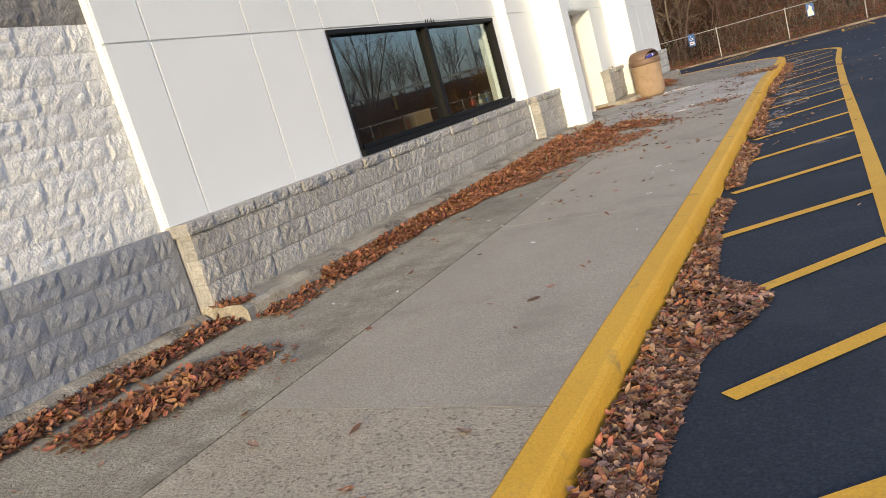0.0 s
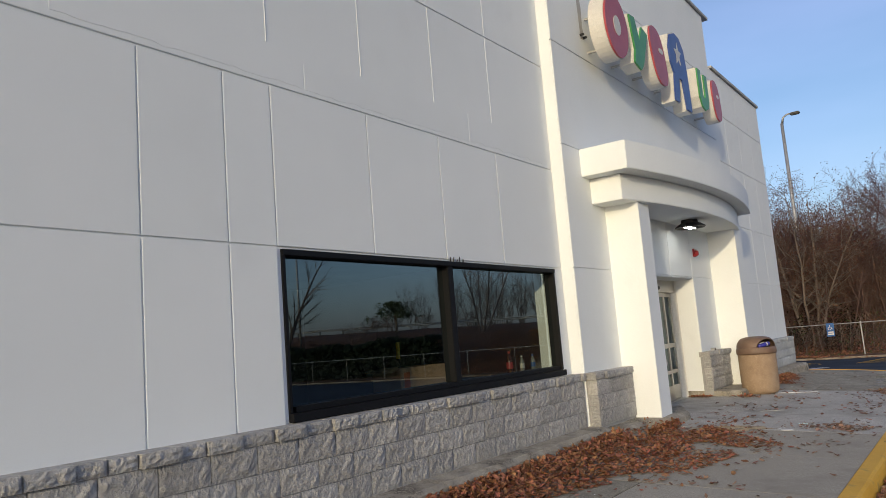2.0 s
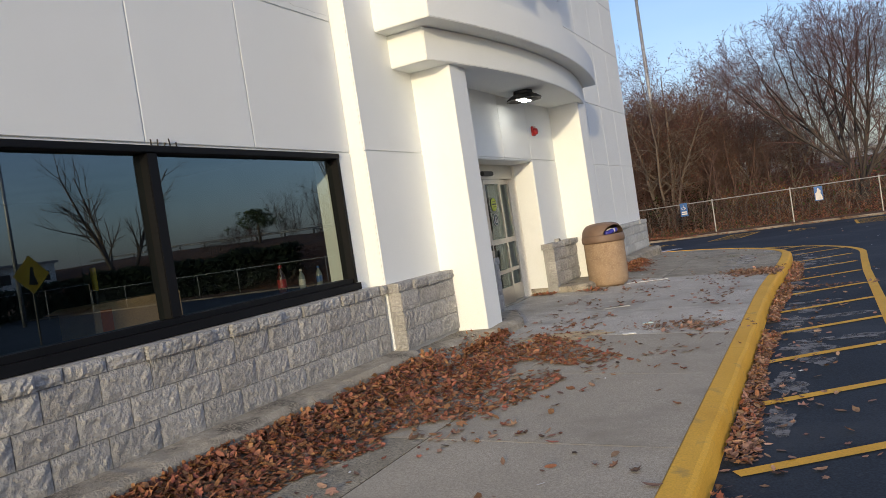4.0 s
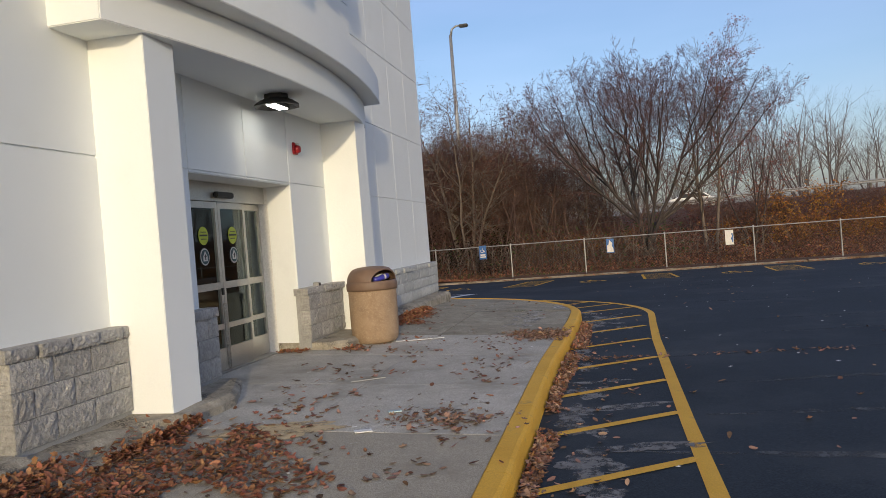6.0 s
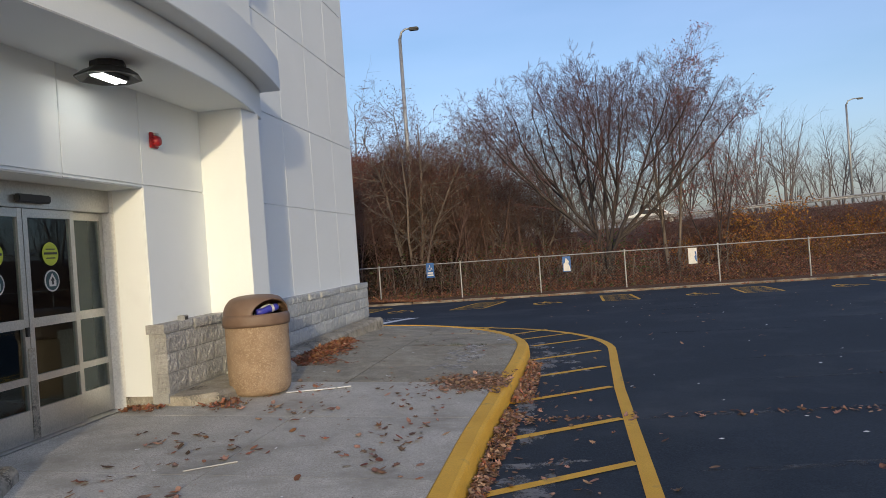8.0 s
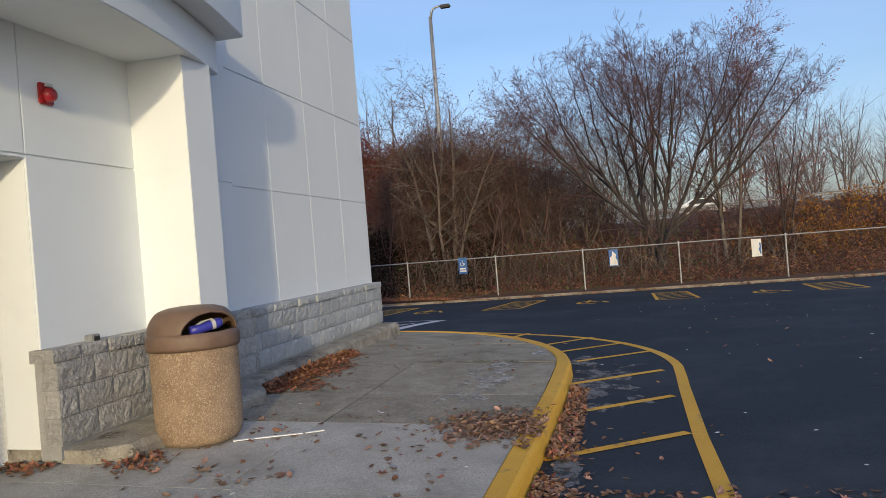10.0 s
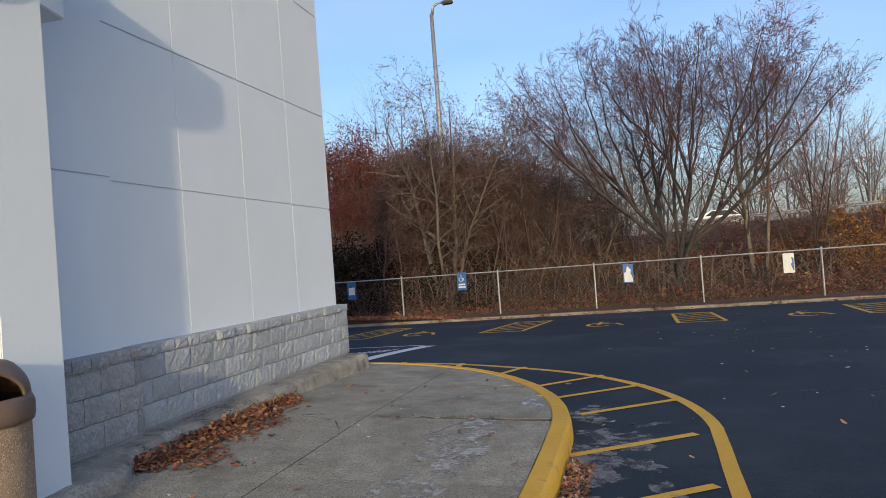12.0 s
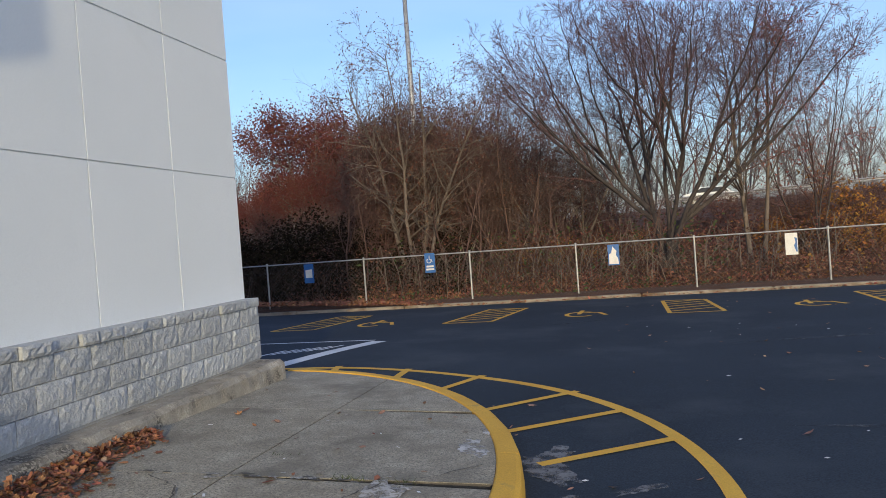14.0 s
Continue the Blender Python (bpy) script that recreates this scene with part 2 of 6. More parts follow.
BARK = surface("grey_brown_bark", (0.10, 0.078, 0.062), (0.19, 0.15, 0.12), 0.95, 5, 60, 0.9, 0.01, stretch=(1, 1, 0.35))
TWIG = surface("twig_bark", (0.08, 0.048, 0.040), (0.14, 0.09, 0.075), 0.95, 3, 30, 0.0, spec=0.2)
PURPLE_TWIG = surface("purple_brown_twig", (0.09, 0.050, 0.048), (0.145, 0.083, 0.076), 0.95, 3, 30, 0.0, spec=0.2)
BRAMBLE = surface("bramble_stem", (0.045, 0.024, 0.016), (0.105, 0.058, 0.036), 0.95, 2, 30, 0.0)
FAR_TWIG = surface("distant_twigs", (0.115, 0.096, 0.094), (0.17, 0.143, 0.138), 0.95, 0.4, 10, 0.0)
DEAD_LEAF = surface("dead_leaf", (0.19, 0.078, 0.043), (0.315, 0.148, 0.083), 0.8, 3, 60, 0.3, 0.002, spread=0.42, per="island", hue=0.022, spec=0.2)
GREY_LEAF = surface("weathered_leaf", (0.17, 0.10, 0.073), (0.32, 0.205, 0.15), 0.85, 3, 60, 0.3, 0.002, spread=0.6, per="island", hue=0.02, spec=0.2)
BROWN_FOLIAGE = surface("brown_foliage", (0.078, 0.034, 0.024), (0.155, 0.072, 0.048), 0.9, 1.2, 12, 0.0, spread=0.45, per="island", hue=0.02, spec=0.15)
RED_FOLIAGE = surface("dark_red_foliage", (0.095, 0.026, 0.024), (0.15, 0.052, 0.036), 0.9, 0.5, 10, 0.0, spread=0.4, per="island", hue=0.02, spec=0.2)
ORANGE_FOLIAGE = surface("orange_foliage", (0.19, 0.08, 0.02), (0.30, 0.15, 0.035), 0.9, 1.0, 10, 0.0, spread=0.35, per="island", hue=0.02, spec=0.2)
GREEN_FOLIAGE = surface("dull_green_foliage", (0.04, 0.055, 0.02), (0.075, 0.09, 0.03), 0.9, 1.0, 10, 0.0, spread=0.35, per="island", spec=0.2)
SIGN_BLUE = surface("sign_blue", (0.014, 0.085, 0.28), (0.025, 0.12, 0.34), 0.5, 8, 60, 0.05)
SIGN_WHITE = surface("sign_white", (0.52, 0.51, 0.48), (0.62, 0.61, 0.58), 0.5, 6, 60, 0.05)
SIGN_YELLOW = surface("sign_yellow", (0.75, 0.45, 0.02), (0.82, 0.52, 0.03), 0.5, 6, 60, 0.05)
RED_FACE = surface("faded_red_acrylic", (0.36, 0.055, 0.065), (0.44, 0.085, 0.09), 0.4, 3, 60, 0.03)
GREEN_FACE = surface("faded_green_acrylic", (0.05, 0.25, 0.07), (0.08, 0.32, 0.10), 0.4, 3, 60, 0.03)
BLUE_FACE = surface("faded_blue_acrylic", (0.03, 0.07, 0.25), (0.05, 0.10, 0.32), 0.4, 3, 60, 0.03)
RETURN_CREAM = surface("cream_metal", (0.62, 0.60, 0.54), (0.70, 0.68, 0.62), 0.5, 3, 60, 0.03)
ALARM_RED = surface("alarm_red", (0.30, 0.012, 0.018), (0.38, 0.02, 0.025), 0.4, 5, 60, 0.03)
# interior colours darkened to stand in for the weak light indoors
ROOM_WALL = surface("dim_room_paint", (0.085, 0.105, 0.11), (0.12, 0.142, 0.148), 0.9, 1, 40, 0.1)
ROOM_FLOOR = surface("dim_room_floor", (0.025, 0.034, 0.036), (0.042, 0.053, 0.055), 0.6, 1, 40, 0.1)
ORANGE_PRINT = surface("orange_ink", (0.55, 0.13, 0.03), (0.62, 0.17, 0.04), 0.7, 9, 60, 0.05)
CLAY = surface("orange_clay", (0.42, 0.14, 0.06), (0.5, 0.18, 0.08), 0.85, 9, 60, 0.1)
CARDBOARD = surface("cardboard", (0.46, 0.29, 0.15), (0.55, 0.36, 0.2), 0.85, 5, 60, 0.1)
PALE_BLUE = surface("pale_blue_paper", (0.42, 0.56, 0.60), (0.5, 0.63, 0.66), 0.8, 8, 60, 0.1)
PAPER = surface("white_paper", (0.74, 0.74, 0.73), (0.82, 0.82, 0.80), 0.8, 8, 60, 0.1)
PURPLE = surface("purple_wrapper", (0.03, 0.035, 0.30), (0.06, 0.06, 0.42), 0.35, 9, 60, 0.2)
DRINK_RED = surface("red_label", (0.26, 0.012, 0.015), (0.34, 0.02, 0.02), 0.4, 9, 60, 0.02)
DRINK_DARK = surface("dark_drink", (0.03, 0.012, 0.01), (0.05, 0.02, 0.015), 0.2, 9, 60, 0.02)
PLASTIC = surface("clear_bottle", (0.16, 0.19, 0.19), (0.24, 0.27, 0.27), 0.2, 9, 60, 0.02)
TEAL_INK = surface("teal_ink", (0.012, 0.05, 0.055), (0.02, 0.065, 0.07), 0.5, 9, 60, 0.02)
STICKER = surface("yellow_green_sticker", (0.42, 0.50, 0.025), (0.50, 0.56, 0.04), 0.5, 9, 60, 0.02)
SAND = surface("spilled_sand", (0.50, 0.38, 0.22), (0.58, 0.46, 0.28), 0.95, 6, 90, 0.4)
WINDOW_GLASS = glass("tinted_glass", (0.62, 0.74, 0.77), 0.16)
DOOR_GLASS = glass("door_glass", (0.55, 0.70, 0.70), 0.03)
PALE_ASPHALT = surface("dried_stain", (0.12, 0.124, 0.132), (0.22, 0.224, 0.23), 0.9, 9, 90, 0.3)
OLD_KERB = surface("old_kerb", (0.22, 0.185, 0.145), (0.33, 0.285, 0.23), 0.95, 2, 60, 0.6, stain=(0.12, 0.075, 0.044), stain_scale=1.2, stain_low=0.48, stain_high=0.64)
# leaf colour taken almost to black, so it carries the thicket's inner shade
SHADE_UNDERGROWTH = surface("shaded_undergrowth", (0.011, 0.010, 0.006), (0.03, 0.021, 0.012), 1.0, 0.8, 10, 0.0, spread=0.4, per="island", hue=0.03, spec=0.08)
HEDGE = surface("evergreen_hedge", (0.012, 0.02, 0.010), (0.028, 0.038, 0.018), 0.9, 1, 10, 0.0, spread=0.35, per="island", spec=0.2)
RUST_LEAF = surface("red_brown_leaf", (0.15, 0.042, 0.032), (0.24, 0.08, 0.055), 0.85, 3, 30, 0.0, spread=0.4, per="island", hue=0.02, spec=0.2)
WASHED = surface("washed_out_concrete", (0.40, 0.38, 0.345), (0.55, 0.53, 0.50), 0.95, 9, 90, 0.5, speck=(0.26, 0.235, 0.19), speck_scale=60)
CHALK = surface("chalky_concrete", (0.46, 0.45, 0.43), (0.58, 0.57, 0.55), 0.95, 9, 90, 0.4)
SCUFF = surface("scuffed_asphalt", (0.055, 0.064, 0.075), (0.10, 0.108, 0.118), 0.85, 4, 120, 0.3)


def flaked(mat, scale, low, high):
    """Worn away in flakes: the coat is missing where a noise falls short."""
    N, L = mat.node_tree.nodes, mat.node_tree.links
    co, no, mr = N.new("ShaderNodeTexCoord"), N.new("ShaderNodeTexNoise"), N.new("ShaderNodeMapRange")
    no.inputs["Scale"].default_value, no.inputs["Detail"].default_value, no.inputs["Roughness"].default_value = scale, 7.0, 0.7
    mr.inputs[1].default_value, mr.inputs[2].default_value = low, high
    L.new(co.outputs["Object"], no.inputs["Vector"])
    L.new(no.outputs["Fac"], mr.inputs[0])
    L.new(mr.outputs[0], N["Principled BSDF"].inputs["Alpha"])


flaked(SAND, 9.0, 0.36, 0.5)
flaked(WASHED, 7.0, 0.40, 0.56)
flaked(CHALK, 9.0, 0.40, 0.56)
flaked(PALE_ASPHALT, 8.0, 0.40, 0.56)
flaked(SCUFF, 5.0, 0.42, 0.66)
GREY_WIRE = surface("aged_wire", (0.16, 0.155, 0.145), (0.24, 0.235, 0.22), 0.7, 6, 60, 0.0)
BED_DARK = surface("joint_dirt", (0.06, 0.053, 0.044), (0.12, 0.108, 0.092), 0.95, 8, 90, 0.3)
LED = glow("led_panel", (1.0, 0.98, 0.88), 16.0)


# ---- ground ----
def smooth(a, b, v):
    k = min(1.0, max(0.0, (v - a) / (b - a)))
    return k * k * (3 - 2 * k)


def lot(x, y):
    """Height of the asphalt."""
    crown = 0.07 * (1 - smooth(-4.5, -1.5, x)) * smooth(23.5, 25.5, y) * (1 - smooth(27.5, 31, y))
    return 0.03 - 0.012 * min(max(y - 22, 0), 14.5) + crown


def road_z(x):
    return 2.38 + 0.028 * min(max(x, -70), 60)


def land(x, y):
    """Height of the ground everywhere: the lot, then a bank that climbs to the highway."""
    d = max(y - 37.3, x - 38, -30 - y, 0) if x > -14 else max(y - 37.3, -30 - y, 0)
    rise = smooth(2, 31, y - 37.3) * road_z(x) if y > 37 else smooth(0, 30, d) * 2.0
    bumpy = 0.22 * noise.noise(Vector((x * 0.35, y * 0.35, 0))) * smooth(0.5, 5, d) * (1 - smooth(28, 33, y - 37.3))
    return lot(x, y) + (rise - lot(x, y)) * smooth(0, 3, d) + bumpy if d > 0 else lot(x, y)


def curb_x(y):
    """Inner edge of the yellow kerb along the straight."""
    return -1.19 + 0.03 * smooth(3, 6, y) + 0.13 * smooth(15.5, 20.5, y)


def pave(x, y):
    """Height of the sidewalk."""
    return 0.19 + 0.042 * max(0.0, -1.05 - x) - 0.03 * max(0.0, y - 21.2)


def ticks(stops):
    out = []
    for a, b, step in stops:
        n = max(1, round((b - a) / step))
        out += [a + (b - a) * i / n for i in range(n)]
    return out + [stops[-1][1]]


gx = ticks([(-1200, -200, 200), (-200, -60, 20), (-60, -14, 3), (-14, 14, 1.0), (14, 60, 2.5), (60, 200, 20), (200, 1200, 200)])
gy = ticks([(-1200, -200, 200), (-200, -30, 20), (-30, 22, 4), (22, 37.3, 0.85), (37.3, 75, 1.0), (75, 200, 12), (200, 1400, 200)])
g = Geo()
nx = len(gx)
cells = [(j * nx + i, j * nx + i + 1, (j + 1) * nx + i + 1, (j + 1) * nx + i) for j in range(len(gy) - 1) for i in range(nx - 1)]
g.add([(x, y, land(x, y)) for y in gy for x in gx], cells)
g.m = [0 if gy[j] < 37.2 and gx[i] < 38 and gy[j] >= -30 else 1 for j in range(len(gy) - 1) for i in range(nx - 1)]
ground = tagged(part("ground", g, [ASPHALT, LITTER], smooth=True), "dark sealed asphalt lot with a leaf-covered bank behind", "ground", kind="structure")

# highway on top of the bank
g = Geo()
xs = ticks([(-160, 160, 8)])
g.add([(x, y, road_z(x) + 0.05) for x in xs for y in (71.5, 92)], [(2 * i, 2 * i + 2, 2 * i + 3, 2 * i + 1) for i in range(len(xs) - 1)])
ROAD_GREY = surface("worn_road_asphalt", (0.10, 0.10, 0.10), (0.15, 0.148, 0.145), 0.9, 0.3, 60, 0.3)
tagged(part("road", g, ROAD_GREY), "pale worn asphalt highway on the bank", "road", kind="structure")

# ---- sidewalk, kerb and road marks ----
NOSE = (-4.2, 21.0)


def nose(a, b, n=40, start=0.0, end=math.pi / 2):
    return [(NOSE[0] + a * math.cos(start + (end - start) * k / n), NOSE[1] + b * math.sin(start + (end - start) * k / n)) for k in range(n + 1)]


def nose_cut(x):
    """Where the rounded end of the sidewalk lies at x."""
    k = (x - NOSE[0]) / 3.17
    return NOSE[1] + 4.47 * math.sqrt(max(0.0, 1 - k * k))


sidewalk = thing("pavement", "grey concrete sidewalk in worn jointed slabs", "sidewalk", kind="structure")
JOINTS = [-12, -7.9, -4.4, -0.9, 2.62, 6.1, 9.6, 11.4, 13.15, 14.9, 16.65, 18.35, 19.5, 21.4, 23.4, 25.4]
MIDS = -2.78
for k in range(len(JOINTS) - 1):
    slit = 0.003 if 10 < JOINTS[k] < 18 else 0.006
    y0, y1 = JOINTS[k] + 0.004, JOINTS[k + 1] - 0.004
    for side in (0, 1):
        g = Geo()
        jit = rnd.uniform(-0.0004, 0.0004)
        if side == 0:
            x0, x1 = -4.6, MIDS - slit
            pts = [(x0, y0), (x1, y0), (x1, min(y1, nose_cut(x1) - 0.004))]
            if y1 > 25:
                pts += [(x, nose_cut(x) - 0.004) for x in (-3.1, -3.45, -3.8, -4.2)] + [(x0, 25.46)]
            else:
                pts += [(x0, y1)]
        else:
            x0 = MIDS + slit
            if y0 < 21:
                pts = [(x0, y0), (curb_x(y0) - 0.004, y0), (curb_x(y1) - 0.004, min(y1, 21))]
                if y1 > 21:
                    pts += [(x, y) for x, y in nose(3.166, 4.466, 40) if 21.02 < y < y1]
                pts += [(x0, y1)]
            else:
                edge = [(x, y) for x, y in nose(3.166, 4.466, 60) if y0 < y < y1 and x > x0]
                pts = [(x0, y0)] + edge + ([(x0, y1)] if y1 < nose_cut(x0) else [(x0, nose_cut(x0) - 0.004)])
        bed = Geo().prism([(x + (-0.004 if x < -3 else 0.0), y + (0.008 if y > y0 + 0.1 and y1 < 25 else 0.0)) for x, y in pts], -0.1, lambda x, y: pave(x, y) - 0.004)
        part("slab_bed", bed, BED_DARK, sidewalk)
        g.prism(pts, lambda x, y: pave(x, y) - 0.006, lambda x, y: pave(x, y) + jit)
        part("slab", g, CONCRETE_PITTED if side and y0 < 2.6 else CONCRETE_ROUGH if (y0 < 2.6 or side == 0 and y0 < 7.5 or y0 > 18) else (CONCRETE_PALE if 13 < y0 < 18 else CONCRETE), sidewalk)

# kerb: separate yellow stones along the straight and round the nose
kerb = thing("kerb", "yellow painted concrete kerb with chipped edges", "kerb", kind="structure")
CURB_LINE = [(curb_x(y), y) for y in ticks([(-12, -0.9, 3.5), (-0.9, 21, 0.25)])] + nose(3.17, 4.47, 44)[1:]


def kerb_piece(line, zb):
    g = Geo()
    rows = []
    for i, (x, y) in enumerate(line):
        a, b = line[max(i - 1, 0)], line[min(i + 1, len(line) - 1)]
        t = Vector((b[0] - a[0], b[1] - a[1])).normalized()
        nrm = Vector((t.y, -t.x))
        wob = 0.012 * noise.noise(Vector((x * 2.3, y * 2.3, 4)))
        z = pave(x, y)
        prof = [(0.0, zb), (0.0, z + 0.004), (0.012, z + 0.012), (0.13 + wob, z + 0.004), (0.158 + wob, z - 0.012), (0.168 + wob, z - 0.04), (0.182, lot(x, y) - 0.05)]
        rows.append([(x + nrm.x * d, y + nrm.y * d, h) for d, h in prof])
    m = len(rows[0])
    f = [(i * m + k, (i + 1) * m + k, (i + 1) * m + k + 1, i * m + k + 1) for i in range(len(rows) - 1) for k in range(m - 1)]
    f += [tuple(range(m)), tuple(range((len(rows) - 1) * m + m - 1, (len(rows) - 1) * m - 1, -1))]
    return g.add([p for r in rows for p in r], f)


step, i = 7, 0
while i < len(CURB_LINE) - 1:
    seg = CURB_LINE[i:i + step + 1]
    if i + step + 3 > len(CURB_LINE):
        seg = CURB_LINE[i:]
    # pull the ends in a little, so that a joint shows between the stones
    seg = list(seg)
    a, b = Vector(seg[0]), Vector(seg[1])
    seg[0] = tuple(a + (b - a).normalized() * 0.004)
    part("kerb_stone", kerb_piece(seg, -0.05), YELLOW, kerb)
    i += len(seg) - 1


def stroke(g, line, width, lift=0.004, slot=0):
    """A painted stripe along a line, lying on the asphalt."""
    v = []
    for i, (x, y) in enumerate(line):
        a, b = line[max(i - 1, 0)], line[min(i + 1, len(line) - 1)]
        t = Vector((b[0] - a[0], b[1] - a[1])).normalized() * (width / 2)
        for s in (1, -1):
            px, py = x - s * t.y, y + s * t.x
            v.append((px, py, land(px, py) + lift))
    return g.add(v, [(2 * i, 2 * i + 1, 2 * i + 3, 2 * i + 2) for i in range(len(line) - 1)], slot)


def paint(name, lines, width, mat, label, lift=0.004):
    g = Geo()
    for line in lines:
        fine = []
        for p, q in zip(line, line[1:]):
            n = max(1, int(math.dist(p, q) / 0.4))
            fine += [(p[0] + (q[0] - p[0]) * k / n, p[1] + (q[1] - p[1]) * k / n) for k in range(n)]
        stroke(g, fine + [line[-1]], width, lift)
    return tagged(part(name, g, mat), label, "road marking", kind="structure")


paint("road_marking", [[(0.21, -12), (0.21, 14.0), (0.25, 18.5), (0.31, 20.4), (0.335, 20.95)] + [(x + 0.0, y + 0.45) for x, y in nose(4.56, 5.0, 40)][1:] + [(-6.0, 26.5)]], 0.115, YELLOW, "yellow painted line round the no-parking strip")
HATCH = [2.42 - 1.42 * k for k in range(1, 10)][::-1] + [2.42, 3.62, 4.86, 6.1, 7.52, 8.92, 10.32, 11.7, 13.05, 14.35, 15.72, 17.1, 18.62, 20.0, 21.42]
hatch = [[(0.17, y), (-0.92 if y > 12 else (-0.88 if y < 3.6 or y > 4.9 else -0.55), y - 0.68)] for y in HATCH]
hatch += [[(0.14, 22.98), (-0.86, 22.31)], [(-0.2, 23.97), (-1.24, 23.22)], [(-0.7, 24.81), (-1.62, 23.98)], [(-1.86, 25.86), (-2.24, 24.98)], [(-2.92, 26.34), (-2.92, 25.42)], [(-3.95, 26.56), (-3.82, 25.62)]]
for k, line in enumerate(hatch):
    paint("road_marking", [line], 0.10, YELLOW, "yellow painted hatch stripe on dark asphalt", 0.007)
paint("road_marking", [[(-4.95, 26.75), (-4.25, 29.3)]], 0.30, WHITE_LINE, "broad white stop line on dark asphalt")
paint("road_marking", [[(-8.5, 29.75), (-4.4, 29.5)]], 0.1, WHITE_LINE, "thin white line on dark asphalt")
for k in range(6):
    paint("road_marking", [[(-5.75 + 0.16 * k, 27.75 + 0.1 * k), (-5.55 + 0.16 * k, 28.35 + 0.1 * k)]], 0.07, WHITE_LINE, "worn white lettering on dark asphalt")
for x0 in (-7.55, -3.72, 0.75, 4.62, 8.7):
    sk = 0.5 if x0 < 0 else (-0.02 if x0 < 3 else 0.1)
    a, b, c, d = (x0, 31.95), (x0 + 1.0, 31.9), (x0 + 0.95 + sk, 34.5), (x0 + 0.05 + sk, 34.6)
    bars = [[a, b], [b, c], [c, d], [d, a]]
    bars += [[(a[0] + (d[0] - a[0]) * t, a[1] + (d[1] - a[1]) * t), (b[0] + (c[0] - b[0]) * min(t + 0.18, 1), b[1] + (c[1] - b[1]) * min(t + 0.18, 1))] for t in (0.12, 0.3, 0.48, 0.66, 0.82)]
    paint("road_marking", bars, 0.085, YELLOW, "yellow hatched access aisle beside the stalls")
for x0 in (-5.4, -0.95, 3.45, 7.4):
    ring = [(x0 + 0.3 * math.cos(a), 32.5 + 0.42 * math.sin(a)) for a in [0.3 * k for k in range(3, 19)]]
    paint("road_marking", [ring, [(x0 - 0.05, 32.5), (x0 + 0.0, 33.25)], [(x0, 32.75), (x0 + 0.35, 32.7), (x0 + 0.5, 32.2)]], 0.09, YELLOW, "yellow painted wheelchair symbol on dark asphalt")

# kerb along the fence
far_kerb = thing("kerb", "weathered pale kerb along the chain-link fence", "kerb", kind="structure")
x = -24.0
while x < 37:
    g = Geo()
    w = 3.05
    yy = 36.05 + rnd.uniform(-0.035, 0.035)
    g.prism([(x, yy), (x + w - 0.02, yy), (x + w - 0.02, yy + 0.2), (x, yy + 0.2)], lambda a, b: lot(a, 36) - 0.1, lambda a, b: lot(a, 36) + 0.075)
    part("kerb_stone", g, OLD_KERB, far_kerb, bevel=0.02)
    x += w
g = Geo()
xs = ticks([(-24, 37, 1.2)])
for i in range(len(xs) - 1):
    a, b = xs[i], xs[i + 1]
    za, zb = 0.05 * noise.noise(Vector((a * 0.9, 0, 0))), 0.05 * noise.noise(Vector((b * 0.9, 0, 0)))
    g.add([(a, 36.25, lot(0, 36) + 0.08), (b, 36.25, lot(0, 36) + 0.08), (b, 38.4, land(b, 38.4) + 0.03 + zb), (a, 38.4, land(a, 38.4) + 0.03 + za)], [(0, 1, 2, 3)])
tagged(part("verge", g, LITTER), "strip of soil and fallen leaves under the fence", "verge", kind="structure")

# ---- the building: one wall after another ----
TOWER_X, RIGHT_X, WIN_X, NEAR_X = -4.36, -4.42, -4.54, -4.62
WIN_Y0, WIN_Y1, WIN_Z0, WIN_Z1 = 6.95, 11.72, 1.16, 2.54
DOOR_Y0, DOOR_Y1, DOOR_Z = 14.6, 17.06, 2.52


def panel_field(wall, face, columns, rows, holes=(), thick=0.022, gap=0.010, level=0.017):
    """Stucco panels between joints, each one a piece of its own; holes are (y0, y1, z0, z1)."""
    for y0, y1 in zip(columns, columns[1:]):
        for z0, z1 in zip(rows, rows[1:]):
            cuts = [(y0, y1, z0, z1)]
            for h in holes:
                nxt = []
                for a, b, c, d in cuts:
                    if h[0] >= b - 0.01 or h[1] <= a + 0.01 or h[2] >= d - 0.01 or h[3] <= c + 0.01:
                        nxt.append((a, b, c, d))
                        continue
                    if h[2] > c + 0.02:
                        nxt.append((a, b, c, h[2]))
                    if h[3] < d - 0.02:
                        nxt.append((a, b, h[3], d))
                    lo, hi = max(c, h[2]), min(d, h[3])
                    if h[0] > a + 0.02:
                        nxt.append((a, h[0], lo, hi))
                    if h[1] < b - 0.02:
                        nxt.append((h[1], b, lo, hi))
                cuts = nxt
            for a, b, c, d in cuts:
                e = gap / 2
                g = Geo().box(face - thick, face, a + e, b - e, c + level / 2, d - level / 2)
                part("panel", g, STUCCO, wall, bevel=0.003)


